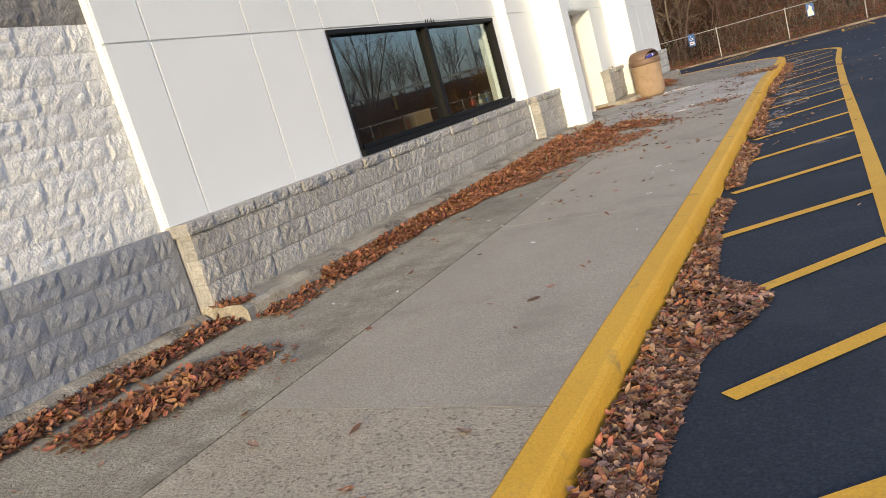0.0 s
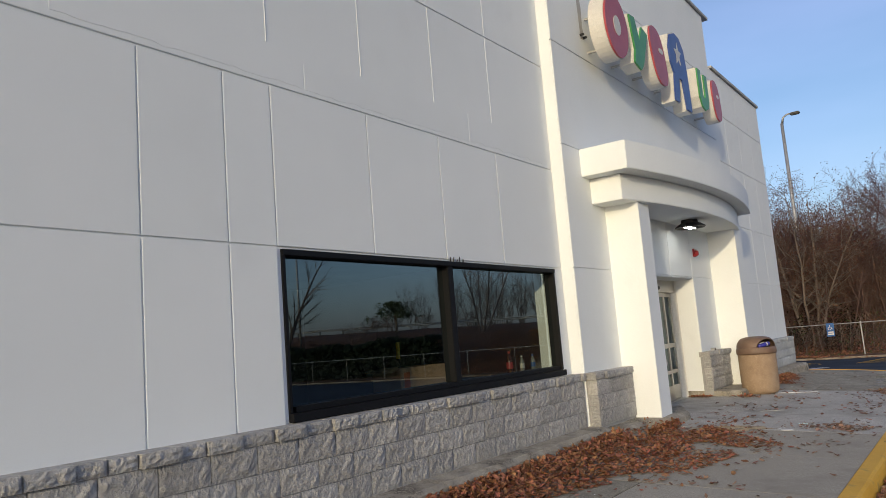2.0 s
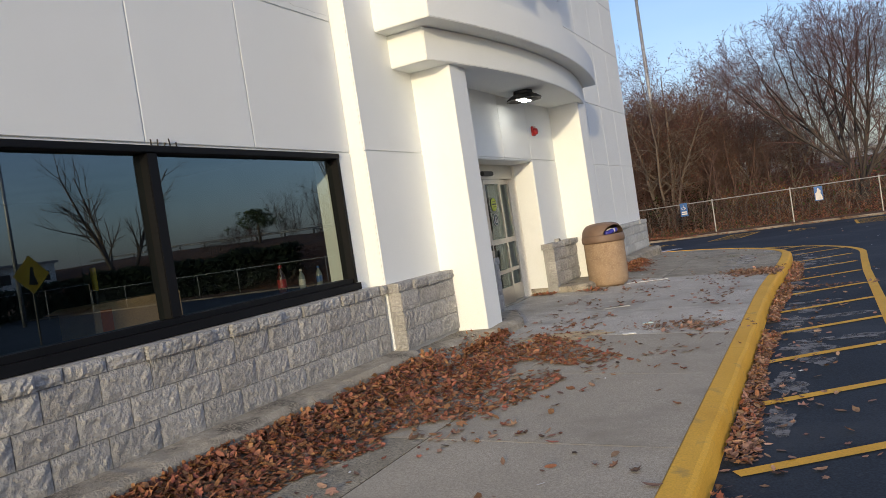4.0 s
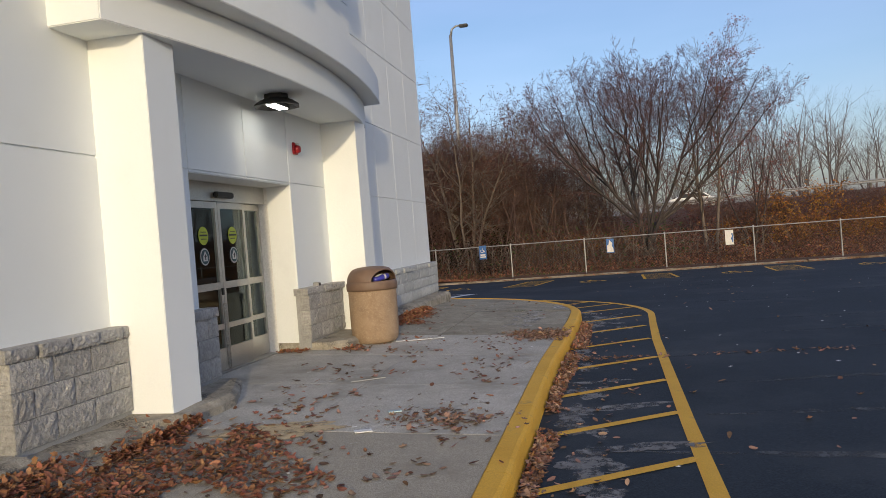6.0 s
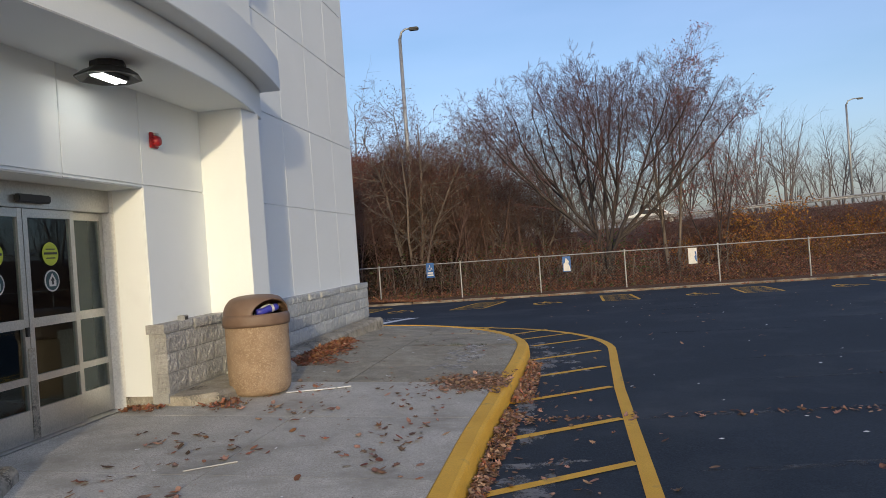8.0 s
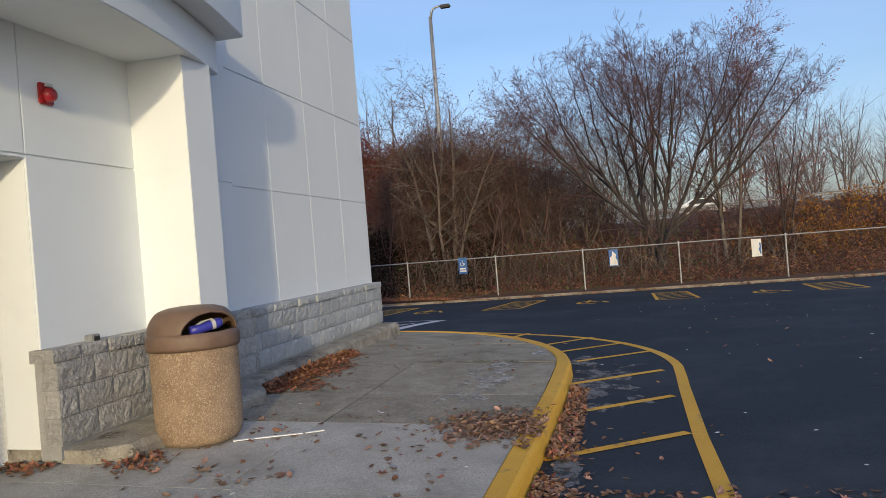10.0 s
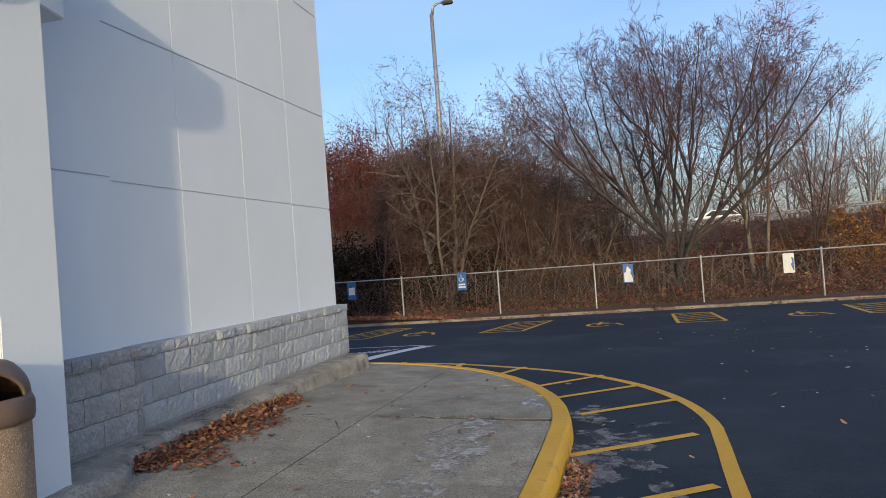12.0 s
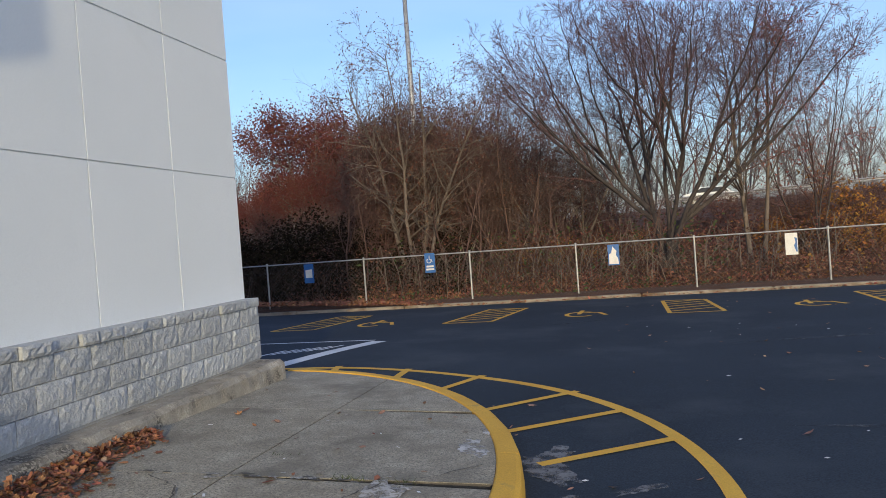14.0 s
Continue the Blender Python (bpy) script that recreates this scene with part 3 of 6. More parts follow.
# split-face block: shared rough shapes, each with its own relief
def block_mesh(name, length, height, depth, mat, seed, rough=0.0105, nu=8, nv=4):
    g = Geo()
    r = random.Random(seed)
    v = []
    for j in range(nv + 1):
        for i in range(nu + 1):
            rim = i in (0, nu) or j in (0, nv)
            y, z = length * i / nu, height * j / nv
            # hewn face: slanting ridges over a finer chipping
            hewn = 0.75 * noise.noise(Vector((y * 24 + z * 9 + seed, z * 17, seed * 0.37))) + 0.6 * r.uniform(-1, 1)
            v.append((depth - 0.004 - rough * (0.25 * r.random()) if rim else depth + 0.004 + hewn * rough, y, z))
    n = len(v)
    v += [(0, 0, 0), (0, length, 0), (0, length, height), (0, 0, height)]
    f = [(j * (nu + 1) + i, j * (nu + 1) + i + 1, (j + 1) * (nu + 1) + i + 1, (j + 1) * (nu + 1) + i) for j in range(nv) for i in range(nu)]
    top = [nv * (nu + 1) + i for i in range(nu + 1)]
    f += [(n + 3, n + 2, *reversed(top)), (n, *[0 + i for i in range(nu + 1)][::1], n + 1)[::-1], (n, n + 3, top[0], *[j * (nu + 1) for j in range(nv - 1, -1, -1)]), (n + 1, *[j * (nu + 1) + nu for j in range(nv + 1)], n + 2)]
    g.add(v, f)
    return g.data(name, mat)


BLOCKS = {}


def block(wall, x, y, z, length, height, depth, mat, name="block"):
    key = (round(length, 2), round(height, 3), round(depth, 2), mat.name, rnd.randrange(6))
    if key not in BLOCKS:
        BLOCKS[key] = block_mesh(name, length, height, depth, mat, hash(key[:3]) % 997 + key[4] * 31)
    ob = part(name, BLOCKS[key], None, wall)
    ob.location = (x, y, z)
    return ob


def wainscot(wall, face, y0, y1, zb=0.45, courses=3, mat=None, ends=True):
    """Courses of split-face block with a projecting cap, from y0 to y1."""
    mat = mat or SPLIT
    ch, depth = 0.2, 0.14
    back = face - depth
    g = Geo().box(back - 0.05, face - 0.022, y0 + 0.006, y1 - 0.006, zb - 0.1, zb + courses * ch)
    part("core", g, MORTAR, wall)
    for c in range(courses):
        y = y0
        first = True
        while y < y1 - 0.02:
            want = 0.2 if first and c % 2 else 0.4
            ln = min(want, y1 - y)
            if 0 < y1 - y - ln < 0.06:
                ln = y1 - y
            block(wall, back, y + 0.004, zb + c * ch + 0.004, ln - 0.008, ch - 0.008, depth, mat)
            y += ln
            first = False
    y = y0 - 0.03
    zc = zb + courses * ch
    while y < y1 + 0.02:
        ln = min(0.2 if rnd.random() < 0.3 else 0.3, y1 + 0.03 - y)
        if y1 + 0.03 - y - ln < 0.08:
            ln = y1 + 0.03 - y
        block(wall, back - 0.06, y + 0.002, zc + 0.002, ln - 0.012, 0.092, depth + 0.085 + rnd.choice((-0.02, 0.0, 0.01)), mat, "cap_stone")
        y += ln


# near wall of painted split block
wall_near = thing("wall_near", "white painted split-face block wall with dark grey stripes", "wall", kind="structure")
part("core", Geo().box(-5.2, NEAR_X - 0.012, -14, 4.045, 0.0, 8.7), SPLIT_WHITE, wall_near)
part("plinth_core", Geo().box(NEAR_X - 0.012, -4.532, -14, 4.05, 0.0, 1.12), SPLIT_PAINTED, wall_near)

# wall with the show window
wall_window = thing("wall_window", "white stucco panel wall round the show window", "wall", kind="structure")
g = Geo()
bx0, bx1 = -4.86, WIN_X - 0.016
g.box(bx0, bx1, 4.05, WIN_Y0, 0.0, 8.7)
g.box(bx0, bx1, WIN_Y1, 11.95, 0.0, 8.7)
g.box(bx0, bx1, WIN_Y0, WIN_Y1, 0.0, WIN_Z0)
g.box(bx0, bx1, WIN_Y0, WIN_Y1, WIN_Z1, 8.7)
part("core", g, STUCCO, wall_window)
COLS = [4.052, 4.5, 5.7, 6.43, 6.91, 8.11, 9.28, 10.47, 11.70, 11.95]
panel_field(wall_window, WIN_X, COLS, [1.13, 2.555], [(6.91, 11.72, 1.13, 2.555)], gap=0.014)
panel_field(wall_window, WIN_X, [4.052, 4.5, 5.7, 6.43, 6.91, 8.11, 9.28, 10.47, 11.95], [2.555, 3.92], gap=0.014)
panel_field(wall_window, WIN_X, [4.052, 11.95], [3.92, 5.4, 8.7])
# sealed upright joints stop short of the plain band
for y in (5.7, 6.9, 8.08, 9.27, 10.46):
    for z0, z1 in ((4.29, 5.39), (5.415, 6.6)):
        part("joint_bead", Geo().prism([(WIN_X - 0.003, y - 0.006), (WIN_X + 0.004, y - 0.002), (WIN_X + 0.004, y + 0.002), (WIN_X - 0.003, y + 0.006)], z0, z1), STUCCO, wall_window)

# trowelled repair over the joint above the window
for y0, y1, z0, z1, seed in ((5.1, 7.3, 3.975, 4.27, 3), (7.32, 9.9, 3.97, 4.21, 11), (9.93, 11.94, 3.98, 4.30, 17)):
    edge = [(y0 + (y1 - y0) * k / 24, z0 + 0.03 * noise.noise(Vector((k * 0.6, seed, 0)))) for k in range(25)] + [(y1 - (y1 - y0) * k / 24, z1 + 0.05 * noise.noise(Vector((k * 0.5, seed, 4)))) for k in range(25)]
    n = len(edge)
    g = Geo().add([(x, y, z) for x in (WIN_X - 0.004, WIN_X + 0.0025) for y, z in edge], [tuple(range(n, 2 * n))] + [(k, (k + 1) % n, n + (k + 1) % n, n + k) for k in range(n)])
    part("repair_patch", g, STUCCO, wall_window, "smooth trowelled repair over a joint")

# sign tower
wall_tower = thing("wall_tower", "tall white stucco entrance wall with panel joints", "wall", kind="structure")
g = Geo()
tx0, tx1 = -4.70, TOWER_X - 0.016
g.box(tx0, tx1, 11.952, DOOR_Y0, 0.0, 8.75)
g.box(tx0, tx1, DOOR_Y1, 20.1, 0.0, 8.75)
g.box(tx0, tx1, DOOR_Y0, DOOR_Y1, DOOR_Z, 8.75)
part("core", g, STUCCO, wall_tower)
panel_field(wall_tower, TOWER_X, [11.955, 13.95, 14.6, 15.85, 17.06, 18.5, 20.1], [0.45, 2.55, 4.27], [(DOOR_Y0, DOOR_Y1, 0, DOOR_Z)])
panel_field(wall_tower, TOWER_X, [11.955, 20.1], [4.27, 5.77, 7.2, 8.75], gap=0.012)
part("coping", Geo().box(-4.95, TOWER_X + 0.05, 11.9, 20.45, 8.75, 8.81), JOINT, wall_tower)

wall_right = thing("wall_right", "white stucco panel wall at the building corner", "wall", kind="structure")
part("core", Geo().box(-4.75, RIGHT_X - 0.016, 20.1, 24.95, 0.0, 7.6), STUCCO, wall_right)
panel_field(wall_right, RIGHT_X, [20.103, 21.2, 22.45, 23.68, 24.952], [0.45, 2.53, 3.88, 5.35, 6.55, 7.6], gap=0.008)
part("coping", Geo().box(-4.95, RIGHT_X + 0.05, 20.46, 25.0, 7.6, 7.66), JOINT, wall_right)

wall_north = tagged(part("wall_north", Geo().box(-30, -4.752, 24.6, 24.95, 0.0, 7.6), STUCCO), "plain white stucco end wall", "wall", kind="structure")
wall_back = tagged(part("wall_back", Geo().box(-30.3, -30, -14, 24.95, 0.0, 7.6), STUCCO), "plain white stucco rear wall", "wall", kind="structure")
wall_south = tagged(part("wall_south", Geo().box(-30, -5.21, -14.3, -14, 0.0, 8.7), STUCCO), "plain white stucco end wall", "wall", kind="structure")
roof = tagged(part("roof", Geo().box(-30, -4.88, -14, 24.59, 7.2, 7.4), MORTAR), "flat grey roof behind the parapet", "roof", kind="structure")

# wainscots
wainscot(wall_window, -4.36, 4.06, 11.90)
wainscot(wall_tower, -4.20, 11.96, 13.21)
wainscot(wall_tower, -4.20, 13.67, 14.66)
wainscot(wall_tower, -4.20, 17.02, 18.32)
wainscot(wall_tower, -4.20, 18.82, 20.1)
wainscot(wall_right, -4.27, 20.13, 24.97, mat=SPLIT_PALE)

# near wall blocks: the stretch that the camera sees as single blocks, the rest joined
rest = Geo()
zc = 0.33
row = 0
while zc < 8.6:
    mat = SPLIT_PAINTED if zc < 1.05 else (SPLIT_DARK if abs(zc - 2.73) < 0.05 or abs(zc - 3.93) < 0.05 else SPLIT_WHITE)
    y = 4.05
    first = True
    while y > -0.6:
        ln = 0.2 if first and row % 2 else 0.4
        if y > 1.4 and zc < 5.4:
            block(wall_near, (NEAR_X if zc > 1.05 else -4.52) - 0.08, y - ln + 0.002, zc + 0.002, ln - 0.004, 0.196, 0.08, mat)
        else:
            rest.box(NEAR_X - 0.08, NEAR_X - 0.005, y - ln + 0.003, y - 0.003, zc + 0.003, zc + 0.197)
        y -= ln
        first = False
    zc += 0.2
    row += 1
tagged(part("block_courses", rest, SPLIT_WHITE, wall_near), kind="stuff")

# footing along the foot of the walls
footing = thing("footing", "weathered concrete footing along the foot of the wall", "footing", kind="structure")


def footing_run(pts, top, seed):
    """A rough concrete strip from the wall to the line pts."""
    r = random.Random(seed)
    g = Geo()
    line = []
    for p, q in zip(pts, pts[1:]):
        n = max(1, int(math.dist(p, q) / 0.11))
        line += [(p[0] + (q[0] - p[0]) * k / n, p[1] + (q[1] - p[1]) * k / n) for k in range(n)]
    line.append(pts[-1])
    v = []
    for x, y in line:
        w = r.uniform(-0.008, 0.006) + 0.035 * noise.noise(Vector((seed, y * 2.1, 0))) - 0.05 * max(0.0, noise.noise(Vector((seed, y * 1.3, 5))) - 0.25)
        v += [(-4.7, y, 0.1), (-4.7, y, top + 0.012), (x - 0.05 + w, y, top + r.uniform(-0.008, 0.006)), (x + w, y, top - 0.045 + 0.025 * noise.noise(Vector((seed, y * 3.3, 9)))), (x + w + 0.015, y, 0.1)]
    f = [(i * 5 + k, i * 5 + k + 1, (i + 1) * 5 + k + 1, (i + 1) * 5 + k) for i in range(len(line) - 1) for k in range(4)]
    e = (len(line) - 1) * 5
    f += [(0, 4, 3, 2, 1), (e, e + 1, e + 2, e + 3, e + 4)]
    g.add(v, f)
    return part("strip", g, FOOTING, footing)


footing_run([(-4.42, -12), (-4.42, 4.03)], 0.43, 1)
footing_run([(-4.06, 4.06), (-4.07, 11.95)], 0.45, 2)
footing_run([(-3.95, 11.96), (-3.93, 12.9), (-3.68, 13.3), (-3.68, 13.95), (-4.02, 14.7)], 0.41, 3)
footing_run([(-4.0, 17.05), (-3.72, 17.2), (-3.72, 18.3), (-3.66, 19.1), (-3.92, 19.6), (-4.02, 20.1)], 0.42, 4)
footing_run([(-4.02, 20.12), (-4.0, 24.98)], 0.42, 5)

# columns and canopy
for y0, y1 in ((13.22, 13.66), (18.33, 18.81)):
    c = tagged(part("column", Geo().box(-4.45, -3.85 if y0 < 15 else -3.82, y0, y1, 0.2, 3.52), STUCCO, bevel=0.006), "square white stucco column under the canopy", "column", "columns of the entrance", kind="structure")

canopy = thing("canopy", "curved two-tier white stucco canopy over the entrance", "canopy")


def arc_plan(y0, y1, xend, sag, n=28):
    out = []
    for k in range(n + 1):
        s = -1 + 2 * k / n
        out.append((xend + sag * (1 - s * s), y0 + (y1 - y0) * k / n))
    return out


for nm, y0, y1, xe, sag, z0, z1 in (("fascia", 12.78, 19.12, -3.90, 0.38, 3.50, 3.87), ("top_slab", 12.52, 19.27, -3.68, 0.38, 3.872, 4.27)):
    g = Geo()
    g.prism([(TOWER_X - 0.01, y0)] + arc_plan(y0, y1, xe, sag) + [(TOWER_X - 0.01, y1)], z0, z1)
    part(nm, g, STUCCO, canopy, bevel=0.008)

# ---- show window ----
window_1 = thing("window_1", "wide show window with a black frame and dark tinted glass", "window", kind="structure")
fx0, fx1 = -4.68, -4.555
part("head", Geo().box(fx0, fx1 + 0.03, WIN_Y0, WIN_Y1, WIN_Z1 - 0.05, WIN_Z1), BLACK_FRAME, window_1, bevel=0.004)
part("sill", Geo().box(fx0, fx1 + 0.06, WIN_Y0, WIN_Y1, WIN_Z0 - 0.01, WIN_Z0 + 0.06), BLACK_FRAME, window_1, bevel=0.004)
part("lower_rail", Geo().box(fx0, fx1 + 0.01, WIN_Y0 + 0.07, WIN_Y1 - 0.07, WIN_Z0 + 0.062, WIN_Z0 + 0.11), BLACK_FRAME, window_1, bevel=0.004)
part("jamb", Geo().box(fx0, fx1 + 0.02, WIN_Y0, WIN_Y0 + 0.035, WIN_Z0 + 0.062, WIN_Z1 - 0.052), BLACK_FRAME, window_1, bevel=0.004)
part("jamb", Geo().box(fx0, fx1 + 0.02, WIN_Y1 - 0.045, WIN_Y1, WIN_Z0 + 0.062, WIN_Z1 - 0.052), BLACK_FRAME, window_1, bevel=0.004)
part("mullion", Geo().box(fx0, fx1 + 0.015, 9.27, 9.37, WIN_Z0 + 0.112, WIN_Z1 - 0.052), BLACK_FRAME, window_1, bevel=0.006)
for a, b in ((WIN_Y0 + 0.03, 9.275), (9.365, WIN_Y1 - 0.04)):
    p = part("pane", Geo().add([(-4.615, a, WIN_Z0 + 0.1), (-4.615, b, WIN_Z0 + 0.1), (-4.615, b, WIN_Z1 - 0.04), (-4.615, a, WIN_Z1 - 0.04)], [(0, 1, 2, 3)]), WINDOW_GLASS, window_1)
    p.visible_shadow = False

# room behind the window, its dimness put into the surface colours
floor_room = tagged(part("floor", Geo().box(-12, -4.88, 4.4, 14.3, 0.25, 0.4), ROOM_FLOOR), "dim floor of the empty shop room", "floor", kind="structure")
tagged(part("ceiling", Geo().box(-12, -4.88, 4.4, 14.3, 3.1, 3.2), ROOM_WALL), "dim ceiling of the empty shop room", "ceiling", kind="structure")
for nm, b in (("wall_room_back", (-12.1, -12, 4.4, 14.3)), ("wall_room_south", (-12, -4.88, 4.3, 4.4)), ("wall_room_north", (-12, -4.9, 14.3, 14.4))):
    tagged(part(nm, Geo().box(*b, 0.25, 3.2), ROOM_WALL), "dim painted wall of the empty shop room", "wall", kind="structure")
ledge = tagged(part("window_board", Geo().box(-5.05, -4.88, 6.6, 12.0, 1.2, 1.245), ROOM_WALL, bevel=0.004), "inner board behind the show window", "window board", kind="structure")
tagged(part("reveal", Geo().box(-4.86, -4.70, 11.74, 11.76, 1.25, 2.5), TRIM_WHITE), "pale inner reveal of the show window", "reveal", kind="structure")


def bottle(y, h, mat_body, mat_band, label):
    ob = thing("bottle", label, "bottle", "bottles on the window board", (-4.93, y, 1.245))
    r = h * 0.16
    part("body", Geo().lathe([(0, 0), (r, 0), (r, h * 0.55), (r * 0.85, h * 0.65), (r * 0.35, h * 0.85), (r * 0.35, h * 0.92), (0, h * 0.92)], 0, 0, 16), mat_body, ob, smooth=True)
    part("label_band", Geo().lathe([(r * 1.02, h * 0.2), (r * 1.02, h * 0.5)], 0, 0, 16), mat_band, ob, smooth=True)
    part("cap", Geo().lathe([(0, h * 0.9), (r * 0.42, h * 0.9), (r * 0.42, h), (0, h)], 0, 0, 12), mat_band, ob)
    return ob


bottle(11.02, 0.27, DRINK_DARK, DRINK_RED, "large dark drink bottle with a red label")
bottle(11.33, 0.2, PLASTIC, SIGN_WHITE, "small clear bottle with a white label")
bottle(11.62, 0.2, PLASTIC, SIGN_BLUE, "small clear water bottle with a blue label")
box = thing("cardboard_box", "open brown cardboard box inside the window", "box", at=(-5.35, 9.62, 0.4))
part("body", Geo().box(-0.2, 0.2, -0.52, 0.34, 0.0, 1.05), CARDBOARD, box, bevel=0.006)
part("flap", Geo().add([(-0.2, -0.52, 1.05), (0.2, -0.52, 1.05), (0.22, -0.61, 1.02), (-0.22, -0.61, 1.02), (-0.2, -0.525, 1.045), (0.2, -0.525, 1.045), (0.22, -0.615, 1.015), (-0.22, -0.615, 1.015)], [(0, 1, 2, 3), (7, 6, 5, 4), (0, 4, 5, 1), (2, 6, 7, 3)]), CARDBOARD, box)
part("print", Geo().box(0.201, 0.204, -0.46, -0.36, 0.78, 1.0), ORANGE_PRINT, box, "orange printed mark")
pot = thing("plant_pot", "small orange clay pot behind the show window", "pot", at=(-4.965, 7.13, 1.245))
part("body", Geo().lathe([(0, 0), (0.05, 0), (0.062, 0.1), (0.052, 0.1), (0.045, 0.02), (0, 0.02)], 0, 0, 20), CLAY, pot, smooth=True)
part("rim", Geo().lathe([(0.062, 0.095), (0.07, 0.095), (0.07, 0.13), (0.056, 0.13), (0.056, 0.095)], 0, 0, 20), CLAY, pot)
mop = thing("broom", "upright broom with a bright yellow grip inside the window", "broom", at=(-5.3, 9.27, 0.4))
part("shaft", Geo().tube([(0, 0, 0), (0, 0, 1.15)], 0.012, 8), DARK_METAL, mop)
part("grip", Geo().tube([(0, 0, 1.15), (0, 0, 1.33)], 0.022, 8), SIGN_YELLOW, mop)
part("brush", Geo().box(-0.04, 0.04, -0.15, 0.15, 0, 0.08), DARK_METAL, mop)

# ---- doors ----
DX = -4.82
tagged(part("wall_recess", Geo().box(-5.0, tx0 - 0.002, DOOR_Y1, DOOR_Y1 + 0.3, 0.2, 2.6).box(-5.0, tx0 - 0.002, DOOR_Y0 - 0.3, DOOR_Y0, 0.2, 2.6).box(-5.0, tx0 - 0.002, DOOR_Y0, DOOR_Y1, DOOR_Z, 2.75), TRIM_WHITE), "white stucco reveal round the doorway", "wall", kind="structure")
door_1 = thing("door_1", "aluminium automatic sliding doors with glass panes, closed", "door", kind="structure")
part("threshold", Geo().box(-4.95, -4.70, DOOR_Y0, DOOR_Y1, 0.25, 0.318), ALUMINIUM, door_1)
part("header", Geo().box(DX - 0.09, DX + 0.075, DOOR_Y0, DOOR_Y1, 2.30, DOOR_Z), ALUMINIUM, door_1, bevel=0.006)
part("sensor", Geo().box(DX + 0.078, DX + 0.14, 15.72, 16.12, 2.34, 2.41), DARK_METAL, door_1, "black sensor bar", bevel=0.012)


def leaf_door(name, y0, y1, x, stile=0.055, sticker=False):
    ob = part(name, Geo().box(x - 0.022, x + 0.022, y0, y0 + stile, 0.325, 2.295).box(x - 0.022, x + 0.022, y1 - stile, y1, 0.325, 2.295), ALUMINIUM, door_1)
    part("top_rail", Geo().box(x - 0.02, x + 0.02, y0 + stile, y1 - stile, 2.22, 2.295), ALUMINIUM, ob)
    part("mid_rail", Geo().box(x - 0.02, x + 0.02, y0 + stile, y1 - stile, 1.27, 1.35), ALUMINIUM, ob)
    part("low_rail", Geo().box(x - 0.02, x + 0.02, y0 + stile, y1 - stile, 0.80, 0.86), ALUMINIUM, ob)
    part("kick_panel", Geo().box(x - 0.02, x + 0.02, y0 + stile, y1 - stile, 0.325, 0.58), ALUMINIUM, ob)
    for z0, z1 in ((0.58, 0.80), (0.86, 1.27), (1.35, 2.22)):
        part("pane", Geo().add([(x, y0 + stile, z0), (x, y1 - stile, z0), (x, y1 - stile, z1), (x, y0 + stile, z1)], [(0, 1, 2, 3)]), DOOR_GLASS, ob)
    if sticker:
        yc = (y0 + y1) / 2
        part("sticker", Geo().tube([(x + 0.007, yc, 1.90), (x + 0.010, yc, 1.90)], 0.105, 28), STICKER, ob, "round yellow-green warning sticker")
        part("sticker_bar", Geo().box(x + 0.011, x + 0.013, yc - 0.085, yc + 0.085, 1.895, 1.915).box(x + 0.011, x + 0.013, yc - 0.06, yc + 0.06, 1.858, 1.868).box(x + 0.011, x + 0.013, yc - 0.06, yc + 0.06, 1.938, 1.948), DARK_METAL, ob)
        ring = part("sticker", Geo().tube([(x + 0.007, yc, 1.66), (x + 0.010, yc, 1.66)], 0.098, 28), SIGN_WHITE, ob, "round dark sticker with a white ring")
        part("sticker_field", Geo().tube([(x + 0.0102, yc, 1.66), (x + 0.012, yc, 1.66)], 0.084, 28), TEAL_INK, ob)
        part("sticker_arrow", Geo().add([(x + 0.014, yc + u, 1.66 + w) for u, w in ((-0.045, -0.05), (0.045, -0.05), (0.05, 0.0), (0.0, 0.068), (-0.05, 0.0))], [(0, 1, 2, 3, 4)]), SIGN_WHITE, ob)
        part("sticker_mark", Geo().add([(x + 0.016, yc + u, 1.66 + w) for u, w in ((-0.012, -0.035), (0.012, -0.035), (0.012, 0.0), (0.028, 0.0), (0.0, 0.035), (-0.028, 0.0), (-0.012, 0.0))], [(0, 1, 2, 3, 4, 5, 6)]), DARK_METAL, ob)
    return ob


leaf_door("side_light", 14.62, 15.16, DX - 0.03)
leaf_door("side_light", 16.55, 17.05, DX - 0.03)
leaf_door("sliding_leaf", 15.18, 15.84, DX + 0.03, sticker=True)
leaf_door("sliding_leaf", 15.85, 16.52, DX + 0.03, sticker=True)
part("meeting_stile", Geo().box(DX + 0.053, DX + 0.06, 15.805, 15.885, 0.33, 1.1), FOOTING, door_1, "worn bare strip on the meeting stiles")
part("handle", Geo().box(DX + 0.052, DX + 0.075, 15.79, 15.82, 1.2, 1.28), DARK_METAL, door_1)
# lobby behind the doors; its wall takes the floor's darker colour to look unlit
tagged(part("floor", Geo().box(-9.0, -4.96, 14.42, 18.0, 0.2, 0.3), ROOM_FLOOR), "dim floor of the entrance lobby", "floor", kind="structure")
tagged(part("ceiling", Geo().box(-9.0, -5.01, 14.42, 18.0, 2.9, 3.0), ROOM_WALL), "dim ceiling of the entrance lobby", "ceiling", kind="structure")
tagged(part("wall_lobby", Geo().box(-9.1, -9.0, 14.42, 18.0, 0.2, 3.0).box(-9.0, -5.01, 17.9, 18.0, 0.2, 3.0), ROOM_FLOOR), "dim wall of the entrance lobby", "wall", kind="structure")

